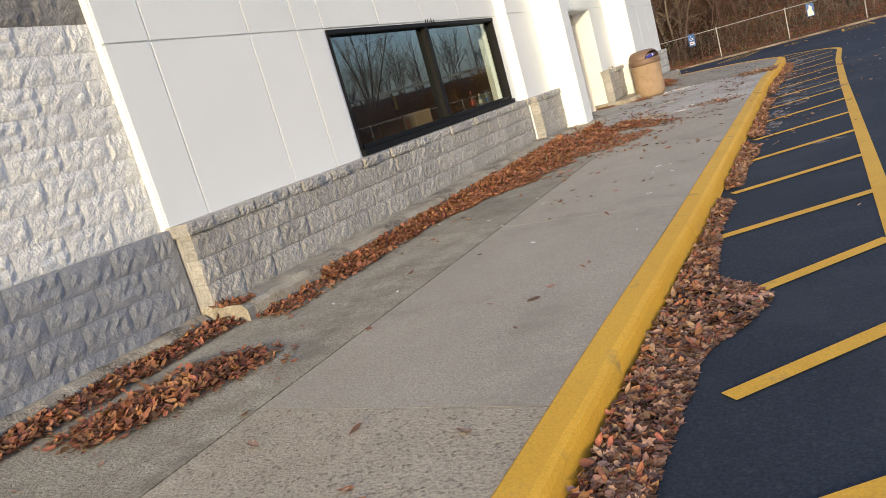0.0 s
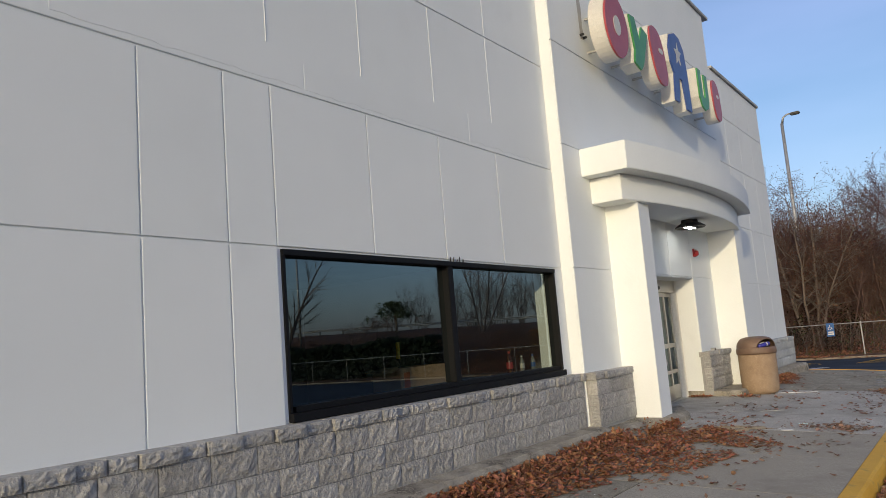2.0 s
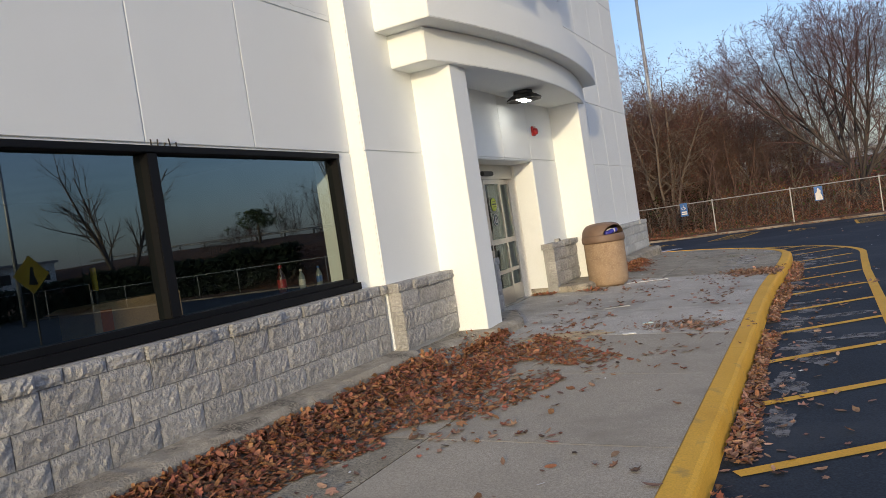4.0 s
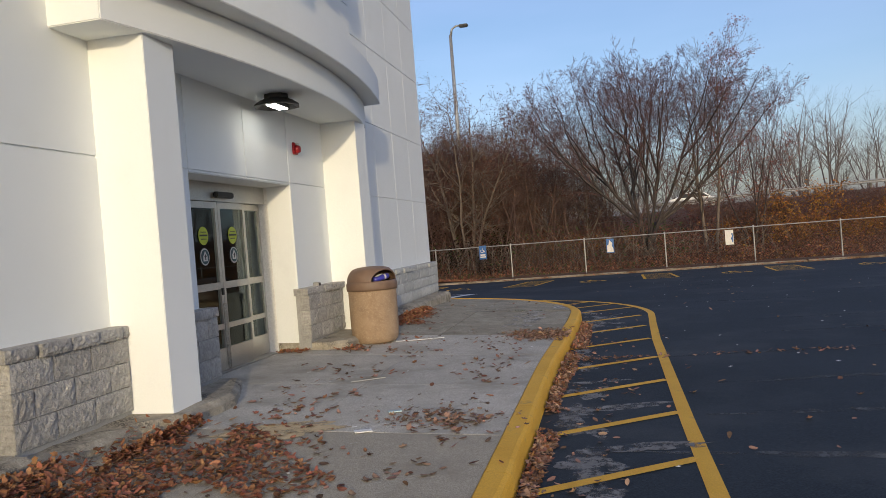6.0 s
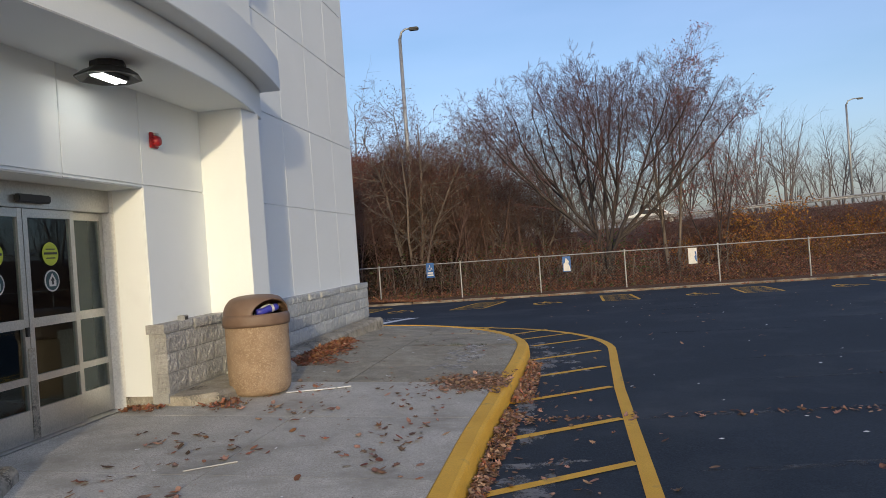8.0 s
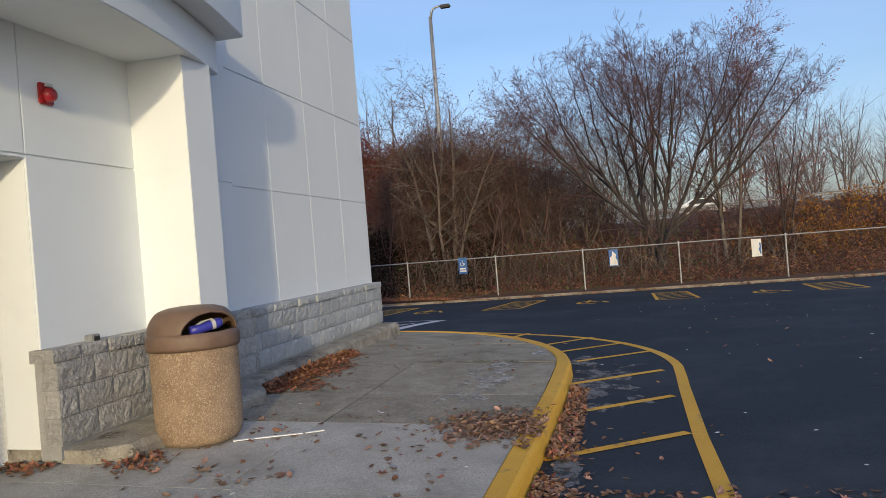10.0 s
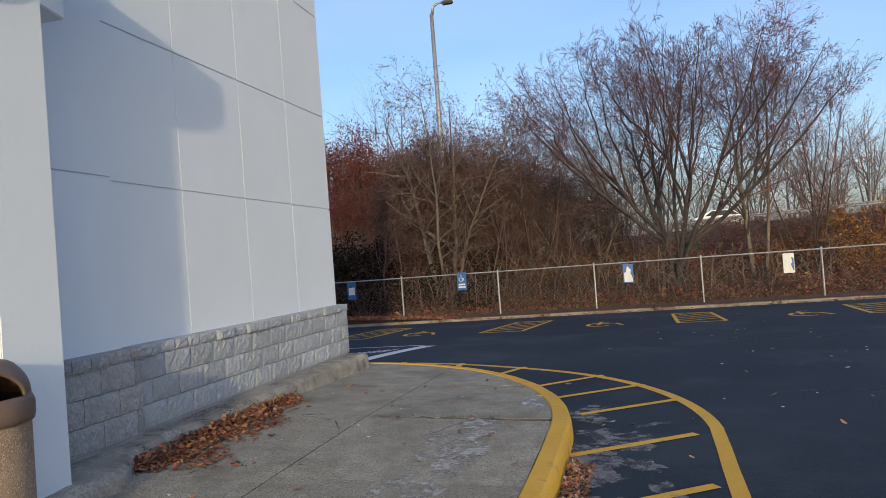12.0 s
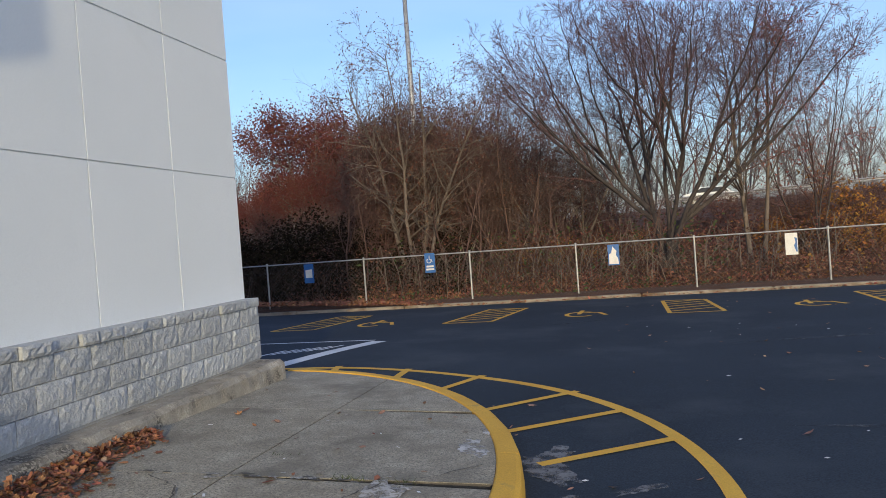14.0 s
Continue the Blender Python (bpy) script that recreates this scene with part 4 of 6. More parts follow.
# ---- canopy lamp, alarm, bin ----
lamp = thing("canopy_light", "dark bronze flood light with a lit panel under the canopy", "light", at=(-3.99, 16.03, 3.5))
part("housing", Geo().lathe([(0, 0), (0.145, 0), (0.15, -0.02), (0.15, -0.05), (0.17, -0.062)], 0, 0, 8), DARK_METAL, lamp)
part("brim", Geo().lathe([(0.16, -0.06), (0.2, -0.075), (0.275, -0.128), (0.28, -0.142), (0.255, -0.142), (0.19, -0.1), (0.0, -0.1)], 0, 0, 8), DARK_METAL, lamp)
part("panel", Geo().box(-0.075, 0.075, -0.19, 0.19, -0.138, -0.1), GALVANISED, lamp, "pale reflector plate", bevel=0.006)
led = Geo().box(-0.022, 0.022, -0.017, 0.017, -0.148, -0.139).data("led", LED)
for k in range(16):
    part("led", led, None, lamp).location = (-0.034 + 0.068 * (k // 8), -0.155 + 0.0443 * (k % 8), 0)

alarm = thing("alarm_strobe", "small red fire alarm box on the wall", "alarm", at=(TOWER_X, 17.30, 3.03))
part("back_plate", Geo().box(0.0, 0.03, -0.07, 0.07, -0.08, 0.08), ALARM_RED, alarm, bevel=0.008)
part("horn", Geo().tube([(0.03, -0.005, -0.012), (0.055, -0.005, -0.012), (0.085, -0.005, -0.012), (0.092, -0.005, -0.012)], [0.056, 0.056, 0.046, 0.03], 20), ALARM_RED, alarm, smooth=True)
part("lens", Geo().box(0.03, 0.062, -0.03, 0.03, 0.048, 0.074), SIGN_WHITE, alarm, "clear strobe lens", bevel=0.005)

BX, BY = -3.56, 17.75
bz = pave(BX, BY)
bin_ = thing("trash_bin", "tan exposed-aggregate trash bin with a brown domed lid", "bin", at=(BX, BY, bz))
bin_.scale = (0.905, 0.905, 0.985)
part("body", Geo().lathe([(0, 0), (0.27, 0.0), (0.315, 0.014), (0.345, 0.05), (0.36, 0.11), (0.368, 0.25), (0.37, 0.74), (0.365, 0.77), (0, 0.77)], 0, 0, 48), AGGREGATE, bin_, smooth=True)
# the lid: a dome with an arched opening in its side
g = Geo()
nA, face = 72, math.radians(-27)
prof = [(0.385, 0.74, 0), (0.392, 0.77, 0), (0.392, 0.83, 0), (0.385, 0.85, 0), (0.376, 0.868, 0)]
for k in range(11):
    z = 0.87 + 0.155 * k / 10
    prof.append((0.375 - 0.075 * (k / 10) ** 2.2, z, 0.8 * math.sqrt(max(0.0, 1 - (k / 10) ** 2))))
prof += [(0.27, 1.043, 0), (0.2, 1.062, 0), (0.1, 1.071, 0), (0.0, 1.073, 0)]
v = []
for r, z, w in prof:
    for k in range(nA + 1):
        ang = face + w + (2 * math.pi - 2 * w) * k / nA
        v.append((r * math.cos(ang), r * math.sin(ang), z))
g.add(v, [(i * (nA + 1) + k, i * (nA + 1) + k + 1, (i + 1) * (nA + 1) + k + 1, (i + 1) * (nA + 1) + k) for i in range(len(prof) - 1) for k in range(nA)])
lid = part("lid", g, LID_BROWN, bin_, "brown domed plastic lid", smooth=True)
bm = bmesh.new()
bm.from_mesh(lid.data)
bmesh.ops.remove_doubles(bm, verts=bm.verts, dist=0.0005)
bm.to_mesh(lid.data)
bm.free()
mod = lid.modifiers.new("thick", "SOLIDIFY")
mod.thickness, mod.offset = 0.015, -1
part("liner", Geo().lathe([(0.0, 0.79), (0.33, 0.79), (0.33, 0.86)], 0, 0, 32), DARK_METAL, bin_)
wrapper_turn = radians(31)
can = thing("drink_can", "dented purple drink can lying in the bin opening", "can", at=(BX, BY, bz))
can.rotation_euler.z, can.scale = wrapper_turn, (0.905, 0.905, 0.985)
a, b = Vector((-0.02, -0.23, 0.885)), Vector((0.235, -0.115, 0.925))
part("body", Geo().tube([a, a.lerp(b, 0.3) + Vector((0, 0, -0.006)), a.lerp(b, 0.6), a.lerp(b, 0.92), b], [0.04, 0.036, 0.041, 0.041, 0.034], 16), PURPLE, can, smooth=True)
part("can_end", Geo().tube([b, b + (b - a).normalized() * 0.008], [0.033, 0.031], 16), GALVANISED, can, "silver rimmed can end")
part("print_band", Geo().tube([a.lerp(b, 0.66), a.lerp(b, 0.78)], 0.0415, 16, False), SIGN_WHITE, can, "white printed band")
g = Geo()
g.tube([(-0.02, -0.16, 0.86), (0.08, -0.1, 0.9), (0.17, -0.04, 0.93)], [0.04, 0.05, 0.03], 6)
wrapper_ = tagged(part("wrapper", g, PAPER), "crumpled pale paper wrapper in the bin opening", "wrapper")
wrapper_.rotation_euler.z = wrapper_turn
wrapper_.location, wrapper_.scale = (BX, BY, bz), (0.905, 0.905, 0.985)

# ---- storefront sign: plain coloured shapes on cream returns ----
sign = thing("storefront_sign", "row of raised red, green and blue shapes with cream sides", "sign")


def ellipse(cy, cz, ry, rz, n=36):
    return [(cy + ry * math.cos(2 * math.pi * k / n), cz + rz * math.sin(2 * math.pi * k / n)) for k in range(n)]


def capsule(cy, cz, ry, rz, lean=0.0, n=32, power=2.6):
    out = []
    for k in range(n):
        a = 2 * math.pi * k / n
        c, s = math.cos(a), math.sin(a)
        y = ry * math.copysign(abs(c) ** (2 / power), c)
        z = rz * math.copysign(abs(s) ** (2 / power), s)
        out.append((cy + y + lean * z, cz + z))
    return out


def shape(outline, mat, hole=None, hole_mat=None):
    mid = sum(p[1] for p in outline) / len(outline)
    outline = [(y, mid + 0.03 + (z - mid) * 0.91) for y, z in outline]
    hole = [(y, mid + 0.03 + (z - mid) * 0.91) for y, z in hole] if hole else None
    ob = Geo()
    ob.prism(outline, 0, 1)
    turn = lambda geo, x0, x1: [(x0 + (x1 - x0) * z, y, w) for y, w, z in geo.v]
    body = Geo().add(turn(ob, -4.12, -3.885), ob.f)
    cy = sum(p[0] for p in outline) / len(outline)
    cz = sum(p[1] for p in outline) / len(outline)
    grown = [(cy + (y - cy) * 1.035, cz + (z - cz) * 1.035) for y, z in outline]
    big = Geo().prism(grown, 0, 1)
    body.v = turn(big, -4.12, -3.885)
    b = part("sign_body", body, RETURN_CREAM, sign)
    face = Geo().add(turn(ob, -3.884, -3.855), ob.f)
    part("face", face, mat, b)
    if hole:
        h = Geo().prism(hole, 0, 1)
        part("inset", Geo().add(turn(h, -3.854, -3.848), h.f), hole_mat or RETURN_CREAM, b)
    for dz in (-0.3, 0.24):
        part("bracket", Geo().box(TOWER_X, -4.121, cy - 0.02, cy + 0.02, cz + dz, cz + dz + 0.03), JOINT, b)
    return b


shape(ellipse(13.23, 6.17, 0.43, 0.54), RED_FACE, ellipse(13.23, 6.17, 0.13, 0.17))
shape([(13.80, 6.58), (13.93, 5.98), (13.86, 5.74), (14.12, 5.66), (14.24, 5.78), (14.56, 6.44), (14.32, 6.52), (14.16, 6.22), (14.02, 6.60)], GREEN_FACE)
shape(capsule(15.05, 6.20, 0.33, 0.54, -0.22), RED_FACE, capsule(15.16, 6.32, 0.10, 0.05))
star = [(16.12 + (0.2 if k % 2 == 0 else 0.085) * math.sin(math.pi * k / 5), 6.55 + (0.26 if k % 2 == 0 else 0.11) * math.cos(math.pi * k / 5)) for k in range(10)][::-1]
shape([(15.72, 5.52), (15.95, 5.52), (16.06, 6.05), (16.24, 6.05), (16.34, 5.47), (16.62, 5.47), (16.58, 6.3), (16.5, 6.75), (16.3, 6.95), (16.05, 6.98), (15.8, 6.88), (15.66, 6.6), (15.68, 6.3), (15.82, 6.1)][::-1], BLUE_FACE, star, SIGN_WHITE)
shape([(17.28, 6.62), (17.28, 6.0), (17.4, 5.8), (17.58, 5.74), (17.78, 5.82), (17.88, 6.0), (17.88, 6.58), (17.68, 6.58), (17.66, 6.08), (17.58, 6.0), (17.5, 6.08), (17.48, 6.62)], GREEN_FACE)
shape(capsule(18.48, 6.18, 0.26, 0.46, -0.15), RED_FACE, capsule(18.54, 6.28, 0.08, 0.04))

# ---- fence with its signs ----
FY, FZ, FT = 37.0, -0.16, 1.25
POSTS = [-22.0, -18.95, -15.98, -13.0, -10.0, -7.06, -4.03, -1.18, 1.80, 4.94, 7.88, 10.9, 13.9, 16.9, 19.9, 22.9, 25.9, 28.9, 31.9]
fence = thing("chain_link_fence", "galvanised chain-link fence along the lot edge", "fence")
post_mesh = Geo().tube([(0, 0, -0.2), (0, 0, FT - FZ)], 0.025, 10).data("post", GALVANISED)
for x in POSTS:
    p = part("post", post_mesh, None, fence)
    p.location = (x, FY, FZ)
    part("post_cap", Geo().lathe([(0.036, -0.05), (0.036, 0.0), (0.025, 0.02), (0.0, 0.03)], x, FY, 10), GALVANISED, fence).location = (0, 0, FT)
for a, b in zip(POSTS, POSTS[1:]):
    part("top_rail", Geo().tube([(a, FY, FT - 0.03), (b, FY, FT - 0.03)], 0.018, 8), GALVANISED, fence)
    g = Geo()
    s, h, r = 0.11, FT - FZ - 0.06, 0.0011
    n = int((b - a + h) / s)
    for sgn in (1, -1):
        for k in range(n):
            u0 = a - h + k * s if sgn > 0 else a + k * s
            u1 = u0 + sgn * h
            z0, z1 = FZ + 0.03, FZ + 0.03 + h
            lo, hi = (u0, u1) if sgn > 0 else (u1, u0)
            pts = []
            for u, z in ((u0, z0), (u1, z1)):
                if u < a:
                    z = z0 + (a - u0) * (z1 - z0) / (u1 - u0) if u1 != u0 else z
                    u = a
                elif u > b:
                    z = z0 + (b - u0) * (z1 - z0) / (u1 - u0)
                    u = b
                pts.append((u, FY - 0.033 + 0.004 * sgn, z))
            if abs(pts[0][0] - pts[1][0]) > 0.02:
                g.tube(pts, r, 3, False)
    part("wire_mesh", g, GREY_WIRE, fence)

for x, mat, dz, lab in ((-8.70, SIGN_BLUE, 0.92, "faded blue and white parking sign on the fence"), (-5.14, SIGN_BLUE, 1.0, "blue wheelchair parking sign on the fence"), (-0.22, SIGN_BLUE, 0.9, "blue and white peeling parking sign on the fence"), (4.08, SIGN_WHITE, 0.89, "faded white parking sign on the fence")):
    s = thing("parking_sign", lab, "sign", "signs on the fence", (x, FY - 0.05, dz))
    part("plate", Geo().box(-0.145, 0.145, -0.006, 0.0, -0.27, 0.27), mat, s, bevel=0.002)
    ink, w = (SIGN_WHITE, SIGN_BLUE) if mat is SIGN_BLUE else (SIGN_BLUE, SIGN_WHITE)
    if x < -8 or -1 < x < 0:
        pts = [(-0.12, -0.24), (0.12, -0.24), (0.11, -0.1), (0.06, 0.0), (0.08, 0.1), (-0.02, 0.22), (-0.06, 0.05), (-0.11, 0.02)] if x > -1 else [(-0.1, -0.12), (0.1, -0.12), (0.1, 0.12), (-0.1, 0.1)]
        part("peeled_patch", Geo().add([(a, -0.009, b) for a, b in pts], [tuple(range(len(pts)))]), SIGN_WHITE, s, "white peeled patch")
    elif mat is SIGN_BLUE:
        g = Geo()
        g.tube([(-0.02 + 0.06 * math.cos(a), -0.009, 0.06 + 0.06 * math.sin(a)) for a in [0.5 * k + 2.2 for k in range(10)]], 0.011, 4)
        g.tube([(-0.01, -0.009, 0.2), (-0.01, -0.009, 0.09), (0.05, -0.009, 0.09), (0.07, -0.009, 0.02)], 0.012, 4)
        part("wheelchair_mark", g, SIGN_WHITE, s)
        part("text_bar", Geo().box(-0.1, 0.1, -0.009, -0.0065, -0.12, -0.07).box(-0.11, 0.11, -0.009, -0.0065, -0.2, -0.15), SIGN_WHITE, s)
    else:
        pts = [(0.13, -0.2), (0.13, 0.14), (0.07, 0.16), (0.09, 0.03), (0.05, -0.04), (0.1, -0.2)]
        part("ink_remnant", Geo().add([(a, -0.009, b) for a, b in pts], [tuple(range(len(pts)))]), SIGN_BLUE, s, "blue remnant of worn print")

# ---- lamp posts, guardrail, cars ----


def street_lamp(x, y, z0, z1, arm, label):
    ob = thing("street_lamp", label, "street lamp", "highway lamps", (x, y, z0))
    h = z1 - z0
    part("pole", Geo().tube([(0, 0, 0), (0, 0, h * 0.5), (0, 0, h - 0.4)], [0.12, 0.10, 0.075], 12), GALVANISED, ob, smooth=True)
    part("arm", Geo().tube([(0, 0, h - 0.5), (arm * 0.2, 0, h - 0.12), (arm * 0.6, 0, h), (arm, 0, h + 0.02)], [0.07, 0.05, 0.045, 0.04], 8), GALVANISED, ob, smooth=True)
    s = 1 if arm > 0 else -1
    part("lamp_head", Geo().box(min(arm, arm + s * 0.45), max(arm, arm + s * 0.45), -0.13, 0.13, h - 0.09, h + 0.05), DARK_METAL, ob, bevel=0.04)
    return ob


street_lamp(-7.0, 43.6, 0.2, 11.9, 0.45, "tall galvanised street lamp among bare trees")
street_lamp(24.0, 78.0, 3.0, 12.0, 0.9, "tall galvanised street lamp beside the highway")
street_lamp(-28.9, 79.0, 1.5, 10.2, 0.9, "tall galvanised street lamp beside the highway")

rail = thing("guardrail", "weathered steel guardrail along the highway", "guardrail", kind="structure")
xs = ticks([(-60, 76, 4)])
for a, b in zip(xs, xs[1:]):
    za, zb = road_z(a), road_z(b)
    prof = [(0, 0.74), (-0.04, 0.68), (0.02, 0.60), (-0.04, 0.52), (0, 0.46)]
    v = [(x, 71.8 + d, z + h) for x, z in ((a, za), (b, zb)) for d, h in prof]
    part("beam", Geo().add(v, [(k, k + 1, k + 6, k + 5) for k in range(4)]), GALVANISED, rail)
    part("post", Geo().box(a - 0.07, a + 0.07, 71.82, 71.97, za - 0.4, za + 0.72), DARK_METAL, rail)


def car(x, y, z, label):
    ob = thing("car", label, "car", at=(x, y, z))
    body = [(-2.2, 0.35), (2.2, 0.35), (2.25, 0.75), (1.35, 0.92), (0.7, 1.40), (-0.9, 1.42), (-1.7, 0.98), (-2.22, 0.9)]
    g = Geo()
    n = len(body)
    v = [(u, s * (0.86 if w < 1 else 0.66), w) for s in (-1, 1) for u, w in body]
    g.add(v, [tuple(range(n)), tuple(range(2 * n - 1, n - 1, -1))] + [(i, i + n, (i + 1) % n + n, (i + 1) % n) for i in range(n)])
    part("body", g, TRIM_WHITE, ob, bevel=0.05)
    part("side_window", Geo().add([(u, -0.90 + 0.2 * (w - 0.95) / 0.45, w) for u, w in ((-1.4, 0.98), (1.1, 0.98), (0.6, 1.34), (-0.85, 1.36))], [(0, 1, 2, 3)]), DARK_METAL, ob)
    for u in (-1.4, 1.4):
        t = part("wheel", Geo().tube([(u, -0.9, 0.32), (u, -0.7, 0.32)], 0.32, 20), DARK_METAL, ob)
        part("rim", Geo().tube([(u, -0.91, 0.32), (u, -0.89, 0.32)], 0.2, 16), GALVANISED, t)
        part("wheel", Geo().tube([(u, 0.7, 0.32), (u, 0.9, 0.32)], 0.32, 20), DARK_METAL, ob)
    return ob


car(7.6, 78, road_z(7.6) + 0.05, "white sedan on the highway behind the guardrail")

# ---- trees ----


def grow(g, tips, rng, p, d, length, r, level, spec):
    """One limb and its side shoots; spec gives for each level: segments, sides, shoots, angle, shorter, lift, wobble."""
    segs, sides, shoots, angle, short, lift, wob = spec[level]
    pts, rad, q = [p.copy()], [r], p.copy()
    d = d.normalized()
    for k in range(segs):
        d = (d + Vector((rng.gauss(0, wob), rng.gauss(0, wob), rng.gauss(0, wob) + lift))).normalized()
        q = q + d * (length / segs)
        pts.append(q.copy())
        rad.append(max(r * (1 - 0.82 * (k + 1) / segs), 0.0042))
    g[min(level, 1)].tube(pts, rad, sides, False)
    if level + 1 < len(spec):
        for k in range(shoots):
            t = rng.uniform(0.22, 1.0) if level else rng.uniform(0.25, 1.0)
            i = min(int(t * segs), segs - 1)
            at = pts[i].lerp(pts[i + 1], t * segs - i)
            along = (pts[i + 1] - pts[i]).normalized()
            side = along.orthogonal().normalized()
            side.rotate(Matrix.Rotation(rng.uniform(0, 6.283), 3, along))
            a = math.radians(rng.gauss(angle, angle * 0.25))
            nd = along * math.cos(a) + side * math.sin(a)
            grow(g, tips, rng, at, nd, length * short * rng.uniform(0.6, 1.15) * (1.15 - 0.5 * t), max(r * (1 - 0.75 * t) * 0.55, 0.003), level + 1, spec)
    else:
        tips.append(pts[-1])
        tips.append(pts[len(pts) // 2])


def leaves_at(points, rng, size, n, scatter):
    """Small folded leaves round the points."""
    g = Geo()
    for _ in range(n):
        c = rng.choice(points) + Vector((rng.gauss(0, scatter), rng.gauss(0, scatter), rng.gauss(0, scatter)))
        s = size * rng.uniform(0.6, 1.4)
        u = Vector((rng.gauss(0, 1), rng.gauss(0, 1), rng.gauss(0, 1))).normalized()
        w = u.orthogonal().normalized()
        k = u.cross(w) * (0.25 * s)
        g.add([c - u * s, c + w * s * 0.6 + k, c + u * s, c - w * s * 0.6 + k], [(0, 1, 2), (0, 2, 3)])
    return g


def tree(name, label, at, seed, stems, height, spread, spec, r0, bark, leaf=None, nleaf=0, leaf_size=0.05, scatter=0.15, base=0.25, group="", pick=None):
    rng = random.Random(seed)
    ob = thing(name, label, "tree", group, at)
    g, tips = [Geo(), Geo()], []
    for k in range(stems):
        a = 6.283 * (k + rng.uniform(-0.3, 0.3)) / stems
        lean = spread * rng.uniform(0.45, 1.05)
        d = Vector((math.cos(a) * lean, math.sin(a) * lean, 1))
        p = Vector((math.cos(a) * base * rng.uniform(0.3, 1), math.sin(a) * base * rng.uniform(0.3, 1), -0.15))
        grow(g, tips, rng, p, d, height * rng.uniform(0.88, 1.06), r0 * rng.uniform(0.7, 1.1), 0, spec)
    part("trunk", g[0], bark, ob, smooth=True)
    part("branch_work", g[1], PURPLE_TWIG if bark is DARK_BARK else bark, ob)
    if leaf:
        pts = [p for p in tips if pick is None or pick(p)]
        part("crown", leaves_at(pts or tips, rng, leaf_size, nleaf, scatter), leaf, ob)
    return ob


#        segs sides shoots angle short lift wobble
LIMB = [(6, 4, 6, 42, 0.56, 0.015, 0.06), (4, 3, 4, 42, 0.6, 0.015, 0.08), (3, 3, 0, 30, 0.5, 0.01, 0.1)]
THICK = [(7, 5, 15, 40, 0.45, 0.02, 0.10), (5, 3, 8, 48, 0.55, -0.02, 0.16), (4, 3, 3, 45, 0.6, -0.05, 0.2), (3, 3, 0, 30, 0.5, -0.05, 0.2)]
FAR = [(6, 4, 14, 38, 0.42, 0.02, 0.07), (4, 3, 7, 36, 0.5, 0.03, 0.09), (3, 3, 0, 34, 0.5, 0.02, 0.1)]
VINE = [(9, 6, 22, 50, 0.28, 0.0, 0.09), (5, 3, 8, 50, 0.5, -0.02, 0.15), (4, 3, 3, 40, 0.6, -0.06, 0.2), (3, 3, 0, 34, 0.5, -0.05, 0.2)]
SLENDER = [(10, 6, 22, 42, 0.36, 0.015, 0.03), (6, 3, 9, 38, 0.5, 0.02, 0.07), (4, 3, 4, 34, 0.55, 0.02, 0.1), (3, 3, 0, 30, 0.5, 0, 0.1)]
AIRY = [(9, 5, 15, 36, 0.42, 0.03, 0.05), (6, 3, 8, 36, 0.5, 0.03, 0.07), (4, 3, 3, 34, 0.55, 0.02, 0.1), (3, 3, 0, 30, 0.5, 0, 0.1)]



